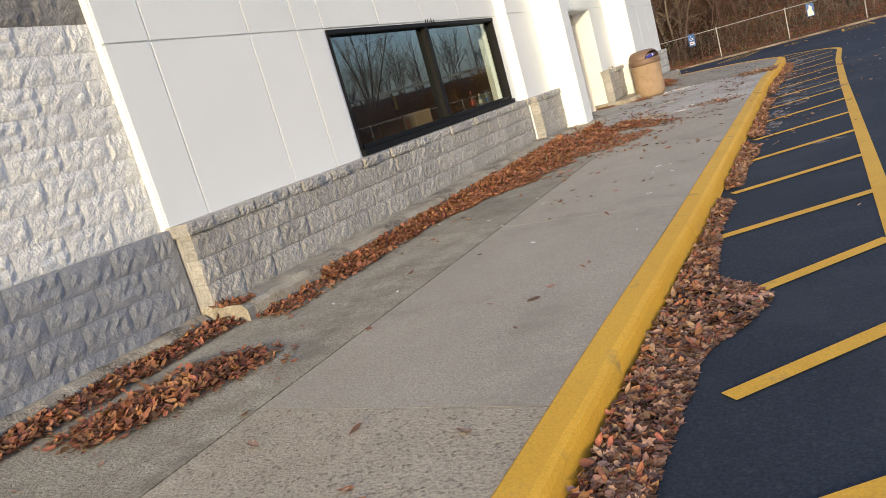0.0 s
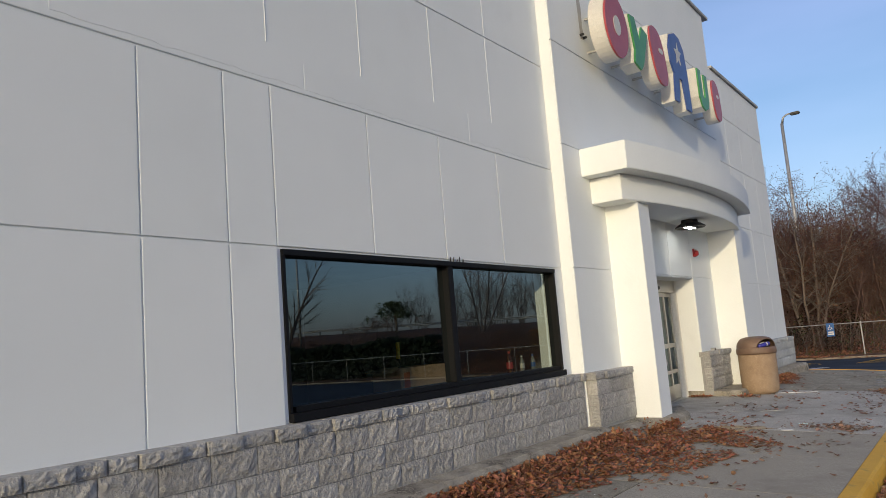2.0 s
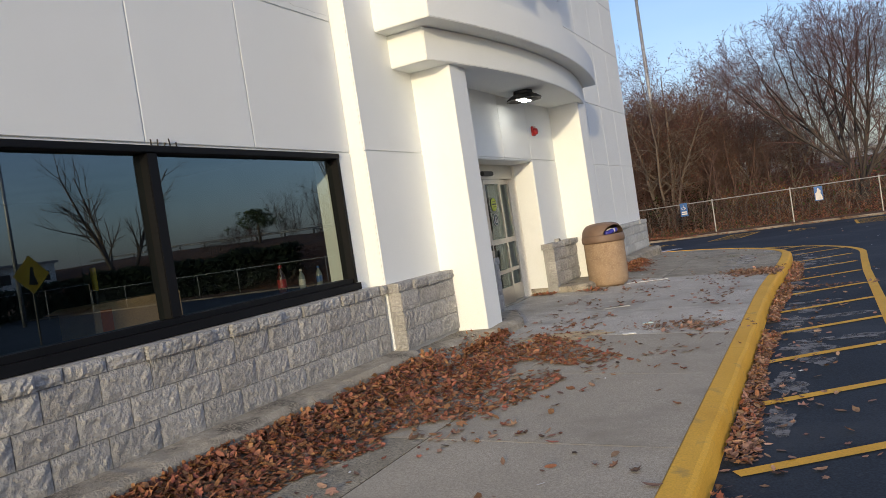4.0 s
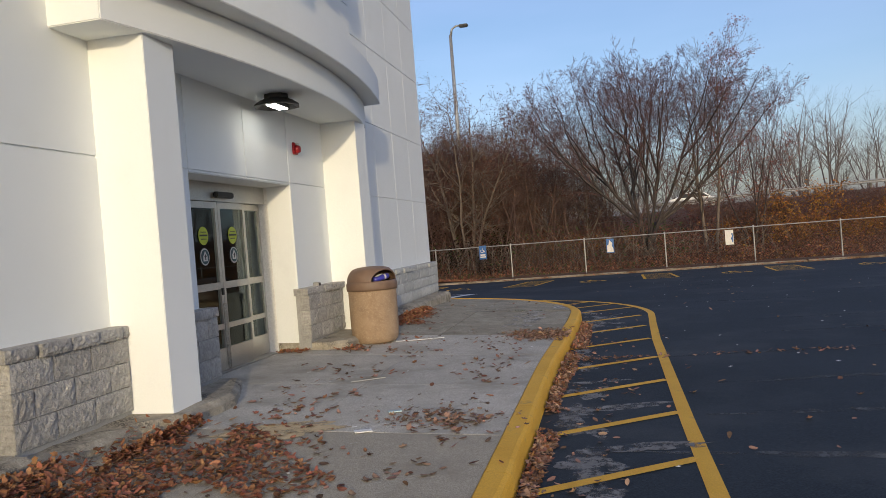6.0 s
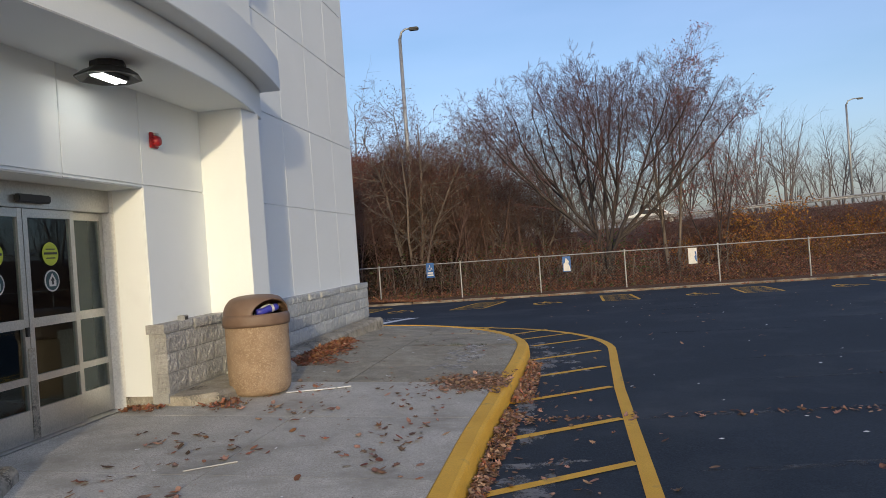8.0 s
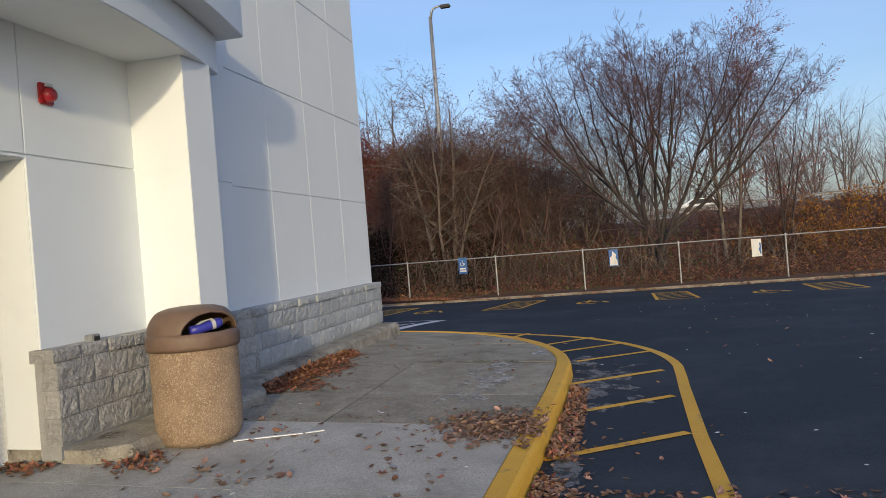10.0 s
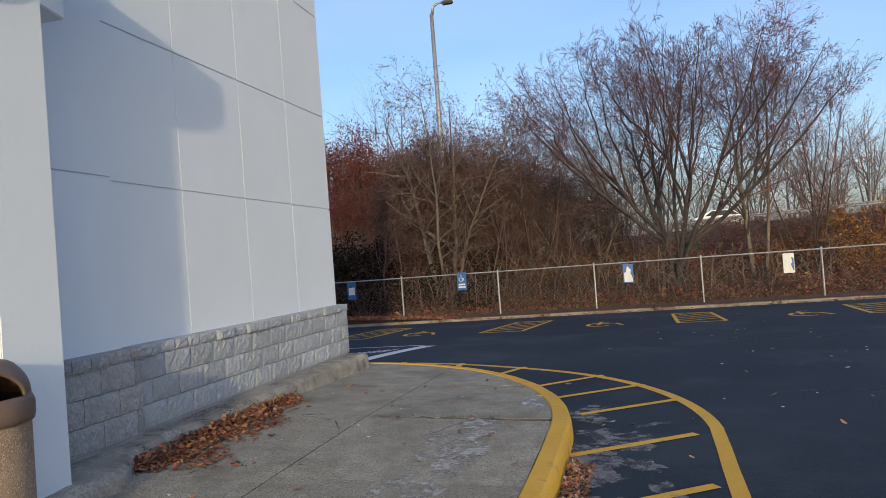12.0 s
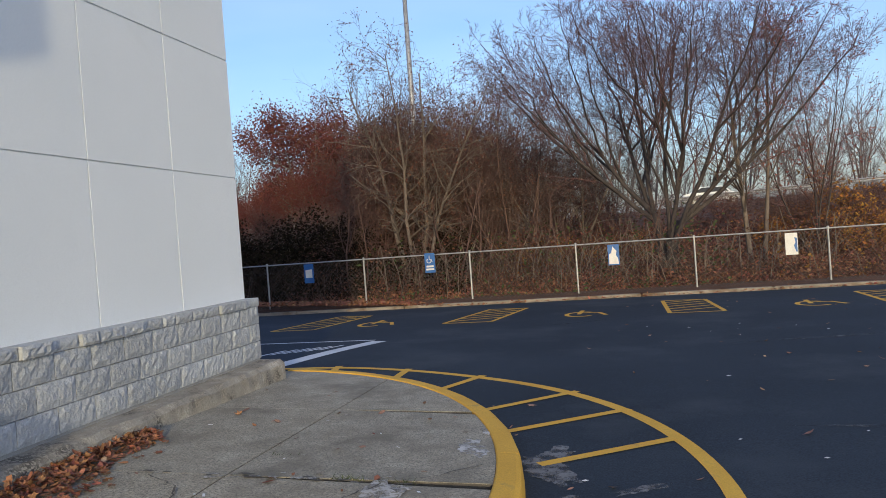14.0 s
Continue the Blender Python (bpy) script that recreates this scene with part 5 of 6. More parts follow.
def dome_tree(label, at, seed, limbs, reach, top):
    """A short cluster of stems that forks low into many limbs, which sweep out and up into a rounded crown."""
    rng = random.Random(seed)
    ob = thing("bare_tree", label, "tree", "", at)
    base, g, tips = Geo(), [Geo(), Geo()], []
    forks, grown = [], []
    for k in range(5):
        a = 1.257 * k + rng.uniform(-0.25, 0.25)
        c, d, h = math.cos(a), math.sin(a), rng.uniform(0.9, 2.0)
        base.tube([(0.26 * c, 0.22 * d, -0.25), (0.15 * c, 0.14 * d, 0.3), (0.2 * c, 0.18 * d, 0.6 * h), (0.38 * c, 0.32 * d, h)], [0.17, 0.125, 0.11, 0.085], 8)
        forks.append((a, Vector((0.38 * c, 0.32 * d, h))))
    part("trunk", base, DARK_BARK, ob, "clustered dark stems at the base", smooth=True)
    for k in sorted(range(limbs), key=lambda n: n % 4 != 2):
        a = 2.39996 * k + rng.uniform(-0.15, 0.15)
        lean = math.radians(5 + 53 * ((k + 0.5) / limbs) ** 0.9)
        if k % 4 == 2 or not grown:
            p = min(forks, key=lambda f: abs((f[0] - a + math.pi) % 6.2832 - math.pi))[1].copy()
            p.z -= rng.uniform(0.0, 0.25)
            r0 = rng.uniform(0.07, 0.09)
        else:
            # a side limb leaves the main limb that points its way
            host = min(grown, key=lambda f: (f[-1] - Vector((reach * math.sin(lean) * math.cos(a), reach * math.sin(lean) * math.sin(a), 6))).length)
            u = rng.randrange(2, 6)
            p, r0 = host[u].copy(), rng.uniform(0.036, 0.052)
        end = Vector((reach * math.sin(lean) * math.cos(a), 0.8 * reach * math.sin(lean) * math.sin(a), 2.0 + (top - 2.0) * math.cos(lean) ** 0.5 * rng.uniform(0.93, 1.03)))
        bend = p.lerp(end, 0.5) + Vector((0.1 * end.x, 0.1 * end.y, -0.3 if lean > 0.6 else 0.0))
        pts, n = [], 11
        for m in range(n + 1):
            t = m / n
            q = p * (1 - t) ** 2 + bend * (2 * t * (1 - t)) + end * (t * t)
            pts.append(q + Vector((rng.gauss(0, 0.05), rng.gauss(0, 0.05), rng.gauss(0, 0.03))) * min(1, 3 * t))
        if k % 4 == 2 or not grown:
            grown.append(pts)
        part("limb", Geo().tube(pts, [max(r0 * (1 - 0.9 * m / n), 0.007) for m in range(n + 1)], 6, False), DARK_BARK, ob, smooth=True)
        for m in range(16):
            t = 0.2 + 0.77 * (m + rng.random()) / 16
            u = min(int(t * n), n - 1)
            along = (pts[u + 1] - pts[u]).normalized()
            side = along.orthogonal().normalized()
            side.rotate(Matrix.Rotation(rng.uniform(0, 6.283), 3, along))
            w = math.radians(rng.gauss(36, 8))
            way = along * math.cos(w) + side * math.sin(w) + Vector((0, 0, 0.12))
            grow(g, tips, rng, pts[u].lerp(pts[u + 1], t * n - u), way, rng.uniform(0.75, 1.15) * (0.5 + 2.5 * (1.03 - t)), max(0.4 * r0 * (1.05 - t), 0.0065), 0, LIMB)
    part("bough_work", g[0], PURPLE_TWIG, ob)
    part("twig_work", g[1], PURPLE_TWIG, ob)
    return ob


dome_tree("large bare multi-stemmed tree with a rounded crown behind the fence", (1.35, 40.0, -0.1), 19, 36, 6.8, 8.6)
tree("leafy_tree", "slender tree with a few red-brown leaves behind the fence", (3.85, 40.2, -0.1), 23, 2, 8.4, 0.14, SLENDER, 0.085, BARK, RUST_LEAF, 2400, 0.036, 0.1, 0.3, pick=lambda p: p.x > 0.2)
tree("leafy_tree", "slender tree with scattered orange leaves behind the fence", (6.0, 42.4, 0.2), 29, 4, 6.4, 0.40, AIRY, 0.045, DARK_BARK, RUST_LEAF, 2400, 0.036, 0.12, 0.2)
tree("leaning_tree", "leaning pale-trunked tree overgrown with vines", (-6.2, 39.9, -0.1), 31, 4, 7.9, 0.27, VINE, 0.10, BARK, BROWN_FOLIAGE, 4200, 0.032, 0.14, 0.3)

# overgrown thicket between the fence and the highway: a few shapes, repeated
shapes = [tree("thicket_tree", "tangled vine-covered tree with brown dead leaves", (-7.4 + 1.9 * k, 42.5 + (k % 2) * 1.5, 0.1), 40 + k, 6, 5.3 + 0.5 * (k % 3), 0.42, THICK, 0.05, (TWIG, PURPLE_TWIG, TWIG, BARK)[k], BROWN_FOLIAGE, 2200, 0.036, 0.2, 0.6, "thicket on the bank") for k in range(4)]
for k in range(60):
    x = -16.0 + 23.0 * rnd.random() ** 1.25
    y = 41.0 + 16 * rnd.random()
    if x > -0.2:
        continue
    s = rnd.uniform(0.72, 1.32) * (0.6 if x > -2.8 else 1.0) * (0.36 if x < -8.4 else 1.0)
    c = copy_thing(shapes[k % 4], pose(x, y, land(x, y) - 0.1, 0, 0, rnd.uniform(0, 360)))
    c.scale = (s, s, s * rnd.uniform(0.9, 1.12))
red = tree("red_tree", "dense tree with dark red autumn leaves", (-18.6, 62, land(-18.6, 62)), 61, 6, 7.6, 0.42, FAR, 0.12, BARK, RED_FOLIAGE, 26000, 0.07, 0.42, 0.5, "autumn trees on the bank")
for x, y, s in ((-23.5, 67, 0.6), (-26, 63, 0.55), (-30, 68, 0.62), (-34, 64, 0.7), (-15.0, 64, 0.85), (-16.6, 58, 0.55), (-20.8, 59, 0.4), (-12.5, 60, 0.72)):
    copy_thing(red, pose(x, y, land(x, y) - 0.2, 0, 0, 70 * x)).scale = (s, s, s)
orange = tree("orange_shrub", "shrub with orange and yellow autumn leaves", (8.2, 44.5, land(8.2, 44.5)), 67, 6, 2.6, 0.7, FAR, 0.03, BRAMBLE, ORANGE_FOLIAGE, 1500, 0.06, 0.16, 0.6, "autumn shrubs on the bank")
for x, y, s in ((6.4, 47, 0.6), (11.0, 43, 0.7), (13.5, 46, 0.7), (5.4, 43.6, 0.5), (7.2, 41.6, 0.55), (9.6, 41.8, 0.5), (-3.0, 41.6, 0.5), (-1.5, 43.4, 0.5), (0.2, 44.5, 0.45)):
    copy_thing(orange, pose(x, y, land(x, y) - 0.1, 0, 0, 50 * x)).scale = (s, s, s)
fars = [tree("far_tree", "bare grey tree beyond the highway", (-40 + 9 * k, 108, 2.0), 80 + k, 4, 10.5 + k, 0.42, FAR, 0.13, FAR_TWIG, group="bare trees beyond the highway") for k in range(3)]
for k in range(84):
    x = -75 + 150 * (k + rnd.random()) / 84
    y = rnd.uniform(97, 128)
    s = rnd.uniform(0.75, 1.15) * (1.0 if x < 6 else 0.8)
    copy_thing(fars[k % 3], pose(x, y, land(x, y) - 0.2, 0, 0, rnd.uniform(0, 360))).scale = (s, s, s)
for x, y, s in ((20.0, 86 + 8, 0.95), (27.5, 60, 0.95)):
    copy_thing(fars[1], pose(x, y, land(x, y) - 0.2, 0, 0, 40)).scale = (s, s, s)

for k in range(13):
    x, y = -9.5 + 0.95 * k, rnd.uniform(54, 66)
    s = rnd.uniform(0.42, 0.58)
    copy_thing(fars[k % 3], pose(x, y, land(x, y) - 0.2, 0, 0, rnd.uniform(0, 360))).scale = (s, s, s)
for k in range(9):
    x, y = -66 + 4.6 * k, rnd.uniform(104, 118)
    s = rnd.uniform(1.35, 1.7)
    copy_thing(fars[k % 3], pose(x, y, land(x, y) - 0.2, 0, 0, rnd.uniform(0, 360))).scale = (s, s, s)

# bare saplings that stand just behind the fence
SAPLING = [(8, 5, 7, 42, 0.36, 0.01, 0.1), (5, 3, 5, 45, 0.5, 0.0, 0.14), (3, 3, 0, 34, 0.5, 0.0, 0.15)]
sapling = tree("sapling", "crooked bare sapling behind the chain-link fence", (-8.1, 39.4, -0.05), 97, 3, 3.4, 0.55, SAPLING, 0.04, TWIG, base=0.3, group="saplings behind the fence")
for k in range(9):
    x = -7.6 + 1.05 * k + rnd.uniform(-0.4, 0.4)
    y = rnd.uniform(38.9, 40.6)
    s = rnd.uniform(0.6, 1.15) * (0.7 if x > -0.5 else 1.0)
    copy_thing(sapling, pose(x, y, land(x, y) - 0.05, 0, 0, rnd.uniform(0, 360))).scale = (s, s, s)

# low scrub on the open part of the bank, and the thicket that goes on past it
for k in range(34):
    x, y = rnd.uniform(3.5, 19), rnd.uniform(43, 69)
    # kept below the guardrail, which shows above the scrub
    s = min(rnd.uniform(0.26, 0.42), (1.5 + 0.03 * (y - 10) - land(x, y)) / 6.0)
    if s < 0.08:
        continue
    copy_thing(shapes[k % 4], pose(x, y, land(x, y) - 0.1, 0, 0, rnd.uniform(0, 360))).scale = (max(s * 1.8, 0.35), max(s * 1.8, 0.35), s)
for k in range(16):
    x, y = 20.5 + 1.3 * k, rnd.uniform(41, 47)
    s = rnd.uniform(0.26, 0.36)
    copy_thing(shapes[k % 4], pose(x, y, land(x, y) - 0.1, 0, 0, rnd.uniform(0, 360))).scale = (s * 2.6, s * 2.6, s)

# brambles and fallen leaves on the bank
rng = random.Random(91)
g = Geo()
for _ in range(3600):
    x, y = rng.uniform(-15, 20), 37.7 + 16 * rng.random() ** 1.4
    z = land(x, y)
    a, ln, hgt = rng.uniform(0, 6.283), rng.uniform(0.6, 1.9), rng.uniform(0.3, 1.35) * (1.15 if x < -1 else 0.55)
    c, s = math.cos(a) * ln, math.sin(a) * ln
    g.tube([(x, y, z - 0.05), (x + 0.25 * c, y + 0.25 * s, z + 0.7 * hgt), (x + 0.6 * c, y + 0.6 * s, z + hgt), (x + c, y + s, z + rng.uniform(0.3, 0.9) * hgt)], [0.009, 0.007, 0.005, 0.003], 3, False)
tagged(part("brambles", g, BRAMBLE), "tangle of brown bramble stems on the bank", "brambles", kind="stuff")
for nm, mt, n, x0, x1, sz, up, lab in (("bank_leaves", BROWN_FOLIAGE, 34000, -10, 18, 0.045, 1.6, "brown dead leaves hanging in the brambles"), ("bank_orange_leaves", DEAD_LEAF, 42000, -9, 20, 0.05, 0.32, "rust-brown leaves covering the bank"), ("ivy", GREEN_FOLIAGE, 2600, -8, 3, 0.06, 1.8, "dull green leaves among the brambles"), ("yellow_leaves", ORANGE_FOLIAGE, 2200, 4, 20, 0.06, 1.2, "yellow-orange leaves among the brambles")):
    g = Geo()
    for _ in range(n):
        x, y = rng.uniform(x0, x1), 37.6 + 15 * rng.random() ** 1.6
        c = Vector((x, y, land(x, y) + up * rng.random() ** 1.5 * smooth(37.4, 39.5, y) + 0.03))
        s = sz * rng.uniform(0.6, 1.4)
        u = Vector((rng.gauss(0, 1), rng.gauss(0, 1), rng.gauss(0, 0.6))).normalized()
        w = u.orthogonal().normalized()
        g.add([c - u * s, c + w * s * 0.6, c + u * s, c - w * s * 0.6], [(0, 1, 2), (0, 2, 3)])
    tagged(part(nm, g, mt), lab, "leaves", kind="stuff")

# undergrowth inside the thicket, near black to stand in for shade, deepest near the building's end
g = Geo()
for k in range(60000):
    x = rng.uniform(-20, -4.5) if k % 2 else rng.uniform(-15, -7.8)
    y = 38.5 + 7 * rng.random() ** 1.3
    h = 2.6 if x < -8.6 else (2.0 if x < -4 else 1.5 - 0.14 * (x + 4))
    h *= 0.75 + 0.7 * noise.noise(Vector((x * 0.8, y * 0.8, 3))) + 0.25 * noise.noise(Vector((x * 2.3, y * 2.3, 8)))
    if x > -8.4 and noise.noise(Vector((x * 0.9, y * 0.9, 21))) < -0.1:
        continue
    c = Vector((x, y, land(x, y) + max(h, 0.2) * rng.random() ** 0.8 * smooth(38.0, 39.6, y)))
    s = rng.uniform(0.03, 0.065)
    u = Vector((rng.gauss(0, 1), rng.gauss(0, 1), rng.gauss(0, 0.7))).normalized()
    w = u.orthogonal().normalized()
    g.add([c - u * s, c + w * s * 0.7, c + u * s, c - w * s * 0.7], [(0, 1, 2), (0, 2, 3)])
tagged(part("undergrowth", g, SHADE_UNDERGROWTH), "near-black undergrowth leaves with the thicket's shade put into their colour", "undergrowth", kind="stuff")

# vines that drape the leaning tree and its neighbours
g = Geo()
for cx, cy, cz, rx, ry, rz, n in ((-6.9, 41.0, 3.9, 1.7, 1.2, 2.3, 2600), (-8.3, 42.2, 3.6, 1.2, 1.2, 2.2, 1500), (-4.6, 42.5, 3.0, 1.4, 1.2, 1.7, 700)):
    for _ in range(n):
        v = Vector((rng.gauss(0, 1), rng.gauss(0, 1), rng.gauss(0, 1))).normalized() * rng.random() ** 0.45
        p = Vector((cx + v.x * rx, cy + v.y * ry, cz + v.z * rz))
        a, ln = rng.uniform(0, 6.283), rng.uniform(0.25, 0.8)
        q = p + Vector((math.cos(a) * ln * 0.5, math.sin(a) * ln * 0.5, rng.uniform(-0.1, 0.3)))
        g.tube([p, p.lerp(q, 0.5) + Vector((0, 0, 0.08)), q, q + Vector((rng.gauss(0, 0.12), rng.gauss(0, 0.12), -ln))], [0.009, 0.008, 0.007, 0.005], 3, False)
tagged(part("vine_tangle", g, TWIG), "brown leafless vines draped over the thicket", "vines", kind="stuff")

# pale dry canes arching out of the brambles, and dead limbs
g = Geo()
for _ in range(150):
    x, y = rng.uniform(-7, 6), rng.uniform(37.9, 40.5)
    z = land(x, y)
    a, ln, h = rng.uniform(0, 6.283), rng.uniform(0.4, 1.4), rng.uniform(0.6, 1.9)
    c, d = math.cos(a) * ln, math.sin(a) * ln * 0.5
    g.tube([(x, y, z - 0.05), (x + 0.2 * c, y + 0.2 * d, z + 0.6 * h), (x + 0.55 * c, y + 0.55 * d, z + h), (x + c, y + d, z + 0.75 * h), (x + 1.2 * c, y + 1.2 * d, z + 0.4 * h)], [0.012, 0.011, 0.009, 0.007, 0.005], 4, False)
tagged(part("dry_canes", g, BARK), "pale dry canes arching over the brambles", "canes", kind="stuff")
limb = thing("dead_limb", "pale broken dead limb caught in the vines", "limb", "dead limbs in the vines", (-8.3, 39.9, 2.9))
part("wood", Geo().tube([(0, 0, 1.0), (0.5, 0, 0.55), (0.95, 0.05, 0.3), (1.7, 0.05, -0.45)], [0.02, 0.035, 0.05, 0.07], 6), BARK, limb, smooth=True)
part("fork", Geo().tube([(0.95, 0.05, 0.3), (0.75, 0, 0.7), (0.55, 0, 1.2)], [0.045, 0.035, 0.015], 6), BARK, limb, smooth=True)
limb = thing("dead_limb", "pale forked dead limb high in the vines", "limb", "dead limbs in the vines", (-7.4, 40.0, 4.2))
part("wood", Geo().tube([(0.0, 0, 1.2), (0.2, 0, 0.6), (0.55, 0.05, -0.1), (1.0, 0.05, -1.2)], [0.015, 0.03, 0.045, 0.06], 6), BARK, limb, smooth=True)

# across the lot: what the show window mirrors
g = Geo()
rng = random.Random(8)
for k in range(24000):
    y, h = rng.uniform(-8, 39), rng.random()
    x = 36.5 + rng.gauss(0, 0.35)
    if k % 2:
        x, y = rng.uniform(17.5, 37), 39.4 + rng.gauss(0, 0.3)
    c = Vector((x, y, 0.03 + h * (2.2 + 0.6 * noise.noise(Vector((x * 0.3, y * 0.3, 0))))))
    s = rng.uniform(0.1, 0.22)
    u = Vector((rng.gauss(0, 1), rng.gauss(0, 1), rng.gauss(0, 1))).normalized()
    w = u.orthogonal().normalized()
    g.add([c - u * s, c + w * s, c + u * s, c - w * s], [(0, 1, 2, 3)])
tagged(part("hedge", g, HEDGE), "long dark evergreen hedge across the lot", "hedge", kind="stuff")
for x, y, h in ((28.0, 29.8, 11.0), (40.0, 49.5, 13.0)):
    street_lamp(x, y, land(x, y), land(x, y) + h, 1.2, "tall galvanised lamp post across the lot")
side_fence = thing("chain_link_fence", "tall chain-link fence on the far side of the lot", "fence")
for k in range(17):
    p = part("post", post_mesh, None, side_fence)
    p.location, p.scale = (32.0, 37.0 - 3.0 * k, -0.16), (1, 1, 1.3)
    if k:
        part("top_rail", Geo().tube([(32.0, 37.0 - 3.0 * k, 1.66), (32.0, 40.0 - 3.0 * k, 1.66)], 0.018, 6), GALVANISED, side_fence)
depot = thing("warehouse", "low white flat-roofed building beyond the lot", "building", at=(62, 52, land(62, 52) - 0.1))
part("wall", Geo().box(0, 10, -4.5, 4.5, 0, 2.9), TRIM_WHITE, depot)
part("roof", Geo().box(-0.3, 10.3, -4.8, 4.8, 2.9, 3.15), MORTAR, depot)
for k in range(4):
    part("window", Geo().box(-0.03, 0.0, -3.8 + 2.1 * k, -2.5 + 2.1 * k, 1.2, 2.2), DARK_METAL, depot)
post = thing("warning_sign", "yellow diamond warning sign on a steel post", "sign", at=(10.2, 18.4, 0.03))
part("pole", Geo().tube([(0, 0, 0), (0, 0, 2.6)], 0.03, 8), DARK_METAL, post)
part("plate", Geo().add([(-0.04, 0, 1.55), (-0.04, 0.53, 2.08), (-0.04, 0, 2.61), (-0.04, -0.53, 2.08), (-0.036, 0, 1.55), (-0.036, 0.53, 2.08), (-0.036, 0, 2.61), (-0.036, -0.53, 2.08)], [(0, 1, 2, 3), (7, 6, 5, 4), (0, 4, 5, 1), (1, 5, 6, 2), (2, 6, 7, 3), (3, 7, 4, 0)]), SIGN_YELLOW, post)
part("dark_mark", Geo().add([(-0.043, 0.03, 1.8), (-0.043, -0.12, 1.82), (-0.043, -0.04, 2.1), (-0.043, 0.0, 2.3), (-0.043, 0.08, 2.3), (-0.043, 0.08, 2.05), (-0.043, 0.16, 1.8), (-0.043, 0.1, 1.8)], [(0, 1, 2, 3, 4, 5, 6, 7)]), DARK_METAL, post)
for k in range(22):
    y = -6 + 4.2 * k + rnd.uniform(-1, 1)
    x = rnd.uniform(40, 47)
    s = rnd.uniform(0.55, 0.85) if y < 40 else rnd.uniform(0.3, 0.42)
    copy_thing(shapes[k % 4], pose(x, y, land(x, y) - 0.1, 0, 0, rnd.uniform(0, 360))).scale = (s * 1.3, s * 1.3, s)
big_b = tree("bare_tree", "bare spreading tree across the lot", (36, 43, land(36, 43)), 17, 3, 9.5, 0.4, FAR, 0.2, BARK)
pine = thing("pine_tree", "dark pine across the lot", "tree", at=(40, 63, land(40, 63)))
part("trunk", Geo().tube([(0, 0, 0), (0, 0, 5.2)], [0.2, 0.08], 7), BARK, pine)
rng = random.Random(5)
part("crown", leaves_at([Vector((rng.gauss(0, 1.3) * (1.2 - 0.2 * (k % 4)), rng.gauss(0, 1.3) * (1.2 - 0.2 * (k % 4)), 3.0 + 0.7 * (k % 4) + rng.gauss(0, 0.15))) for k in range(110)], rng, 0.14, 2600, 0.22), GREEN_FOLIAGE, pine)

pine.scale = (0.8, 0.8, 0.6)

# ---- fallen leaves on the pavement ----
LEAF = [(0, -1.0), (0.32, -0.62), (0.78, -0.5), (0.5, -0.05), (0.82, 0.42), (0.3, 0.45), (0.0, 1.05), (-0.3, 0.45), (-0.82, 0.38), (-0.48, -0.05), (-0.74, -0.52), (-0.3, -0.62)]
SLIMLEAF = [(0, -0.95), (0.38, -0.5), (0.46, 0.1), (0.3, 0.62), (0, 1.0), (-0.34, 0.6), (-0.46, 0.05), (-0.34, -0.5)]


def fallen(g, x, y, z, rng, size=0.028, tilt=0.5):
    s = size * rng.uniform(0.6, 1.45)
    outline = LEAF if rng.random() < 0.18 else SLIMLEAF
    m = Matrix.Rotation(rng.uniform(0, 6.283), 3, "Z") @ Matrix.Rotation(rng.gauss(0, tilt), 3, "X") @ Matrix.Rotation(rng.gauss(0, tilt), 3, "Y")
    curl = rng.uniform(-0.25, 1.0)
    pts = [Vector((u, v, curl * (u * u * 0.7 + v * v * 0.35 * rng.uniform(0.6, 1.3)))) for u, v in outline]
    pts = [m @ (p * (s * rng.uniform(0.72, 1.2))) for p in pts]
    low = min(p.z for p in pts)
    c = m @ Vector((0, 0, -0.05 * s))
    v = [(x + c.x, y + c.y, z + c.z - min(low, c.z) + 0.004)] + [(x + p.x, y + p.y, z + p.z - min(low, c.z) + 0.004) for p in pts]
    n = len(pts)
    g.add(v, [(0, 1 + k, 1 + (k + 1) % n) for k in range(n)])


def height_at(x, y):
    if x > curb_x(y) + 0.17 or y > nose_cut(x) if x > -4.2 else False:
        return land(x, y)
    if (x < -4.07 and 4.06 < y < 11.95) or (x < -4.46 and y < 4.05):
        return 0.44
    return pave(x, y) + (0.008 if x > curb_x(y) - 0.01 else 0)


def pile(label, n, sample, mat=None, mound=0.0, size=0.028, seed=1):
    rng = random.Random(seed)
    g = Geo()
    for _ in range(n):
        x, y, core = sample(rng)
        # single leaves gather in loose groups
        if core == 0.0 and noise.noise(Vector((x * 1.5, y * 1.5, 5))) < 0.02 and rng.random() < 0.8:
            continue
        fallen(g, x, y, height_at(x, y) + mound * core * rng.random(), rng, size, 0.2 + 0.22 * core)
    return tagged(part("leaf_pile", g, mat or DEAD_LEAF), label, "leaves", kind="stuff")


def main_pile(r):
    """The drift that widens from the wall towards the entrance column."""
    while True:
        y = r.uniform(5.0, 13.3)
        wide = 0.25 + 0.55 * smooth(6.5, 8.6, y) + 0.9 * smooth(8.6, 11.0, y)
        wide *= 1 - 0.45 * smooth(12.4, 13.3, y)
        wide *= 1 + 0.25 * noise.noise(Vector((0, y * 1.7, 3)))
        t = r.random() ** 1.45
        x = -4.03 + wide * t
        if y > 12.1:
            x = max(x, -3.66) if r.random() < 0.8 else x
        if noise.noise(Vector((x * 1.6, y * 1.6, 9))) > -0.25 - 0.35 * (1 - t):
            return x, y, 1 - t


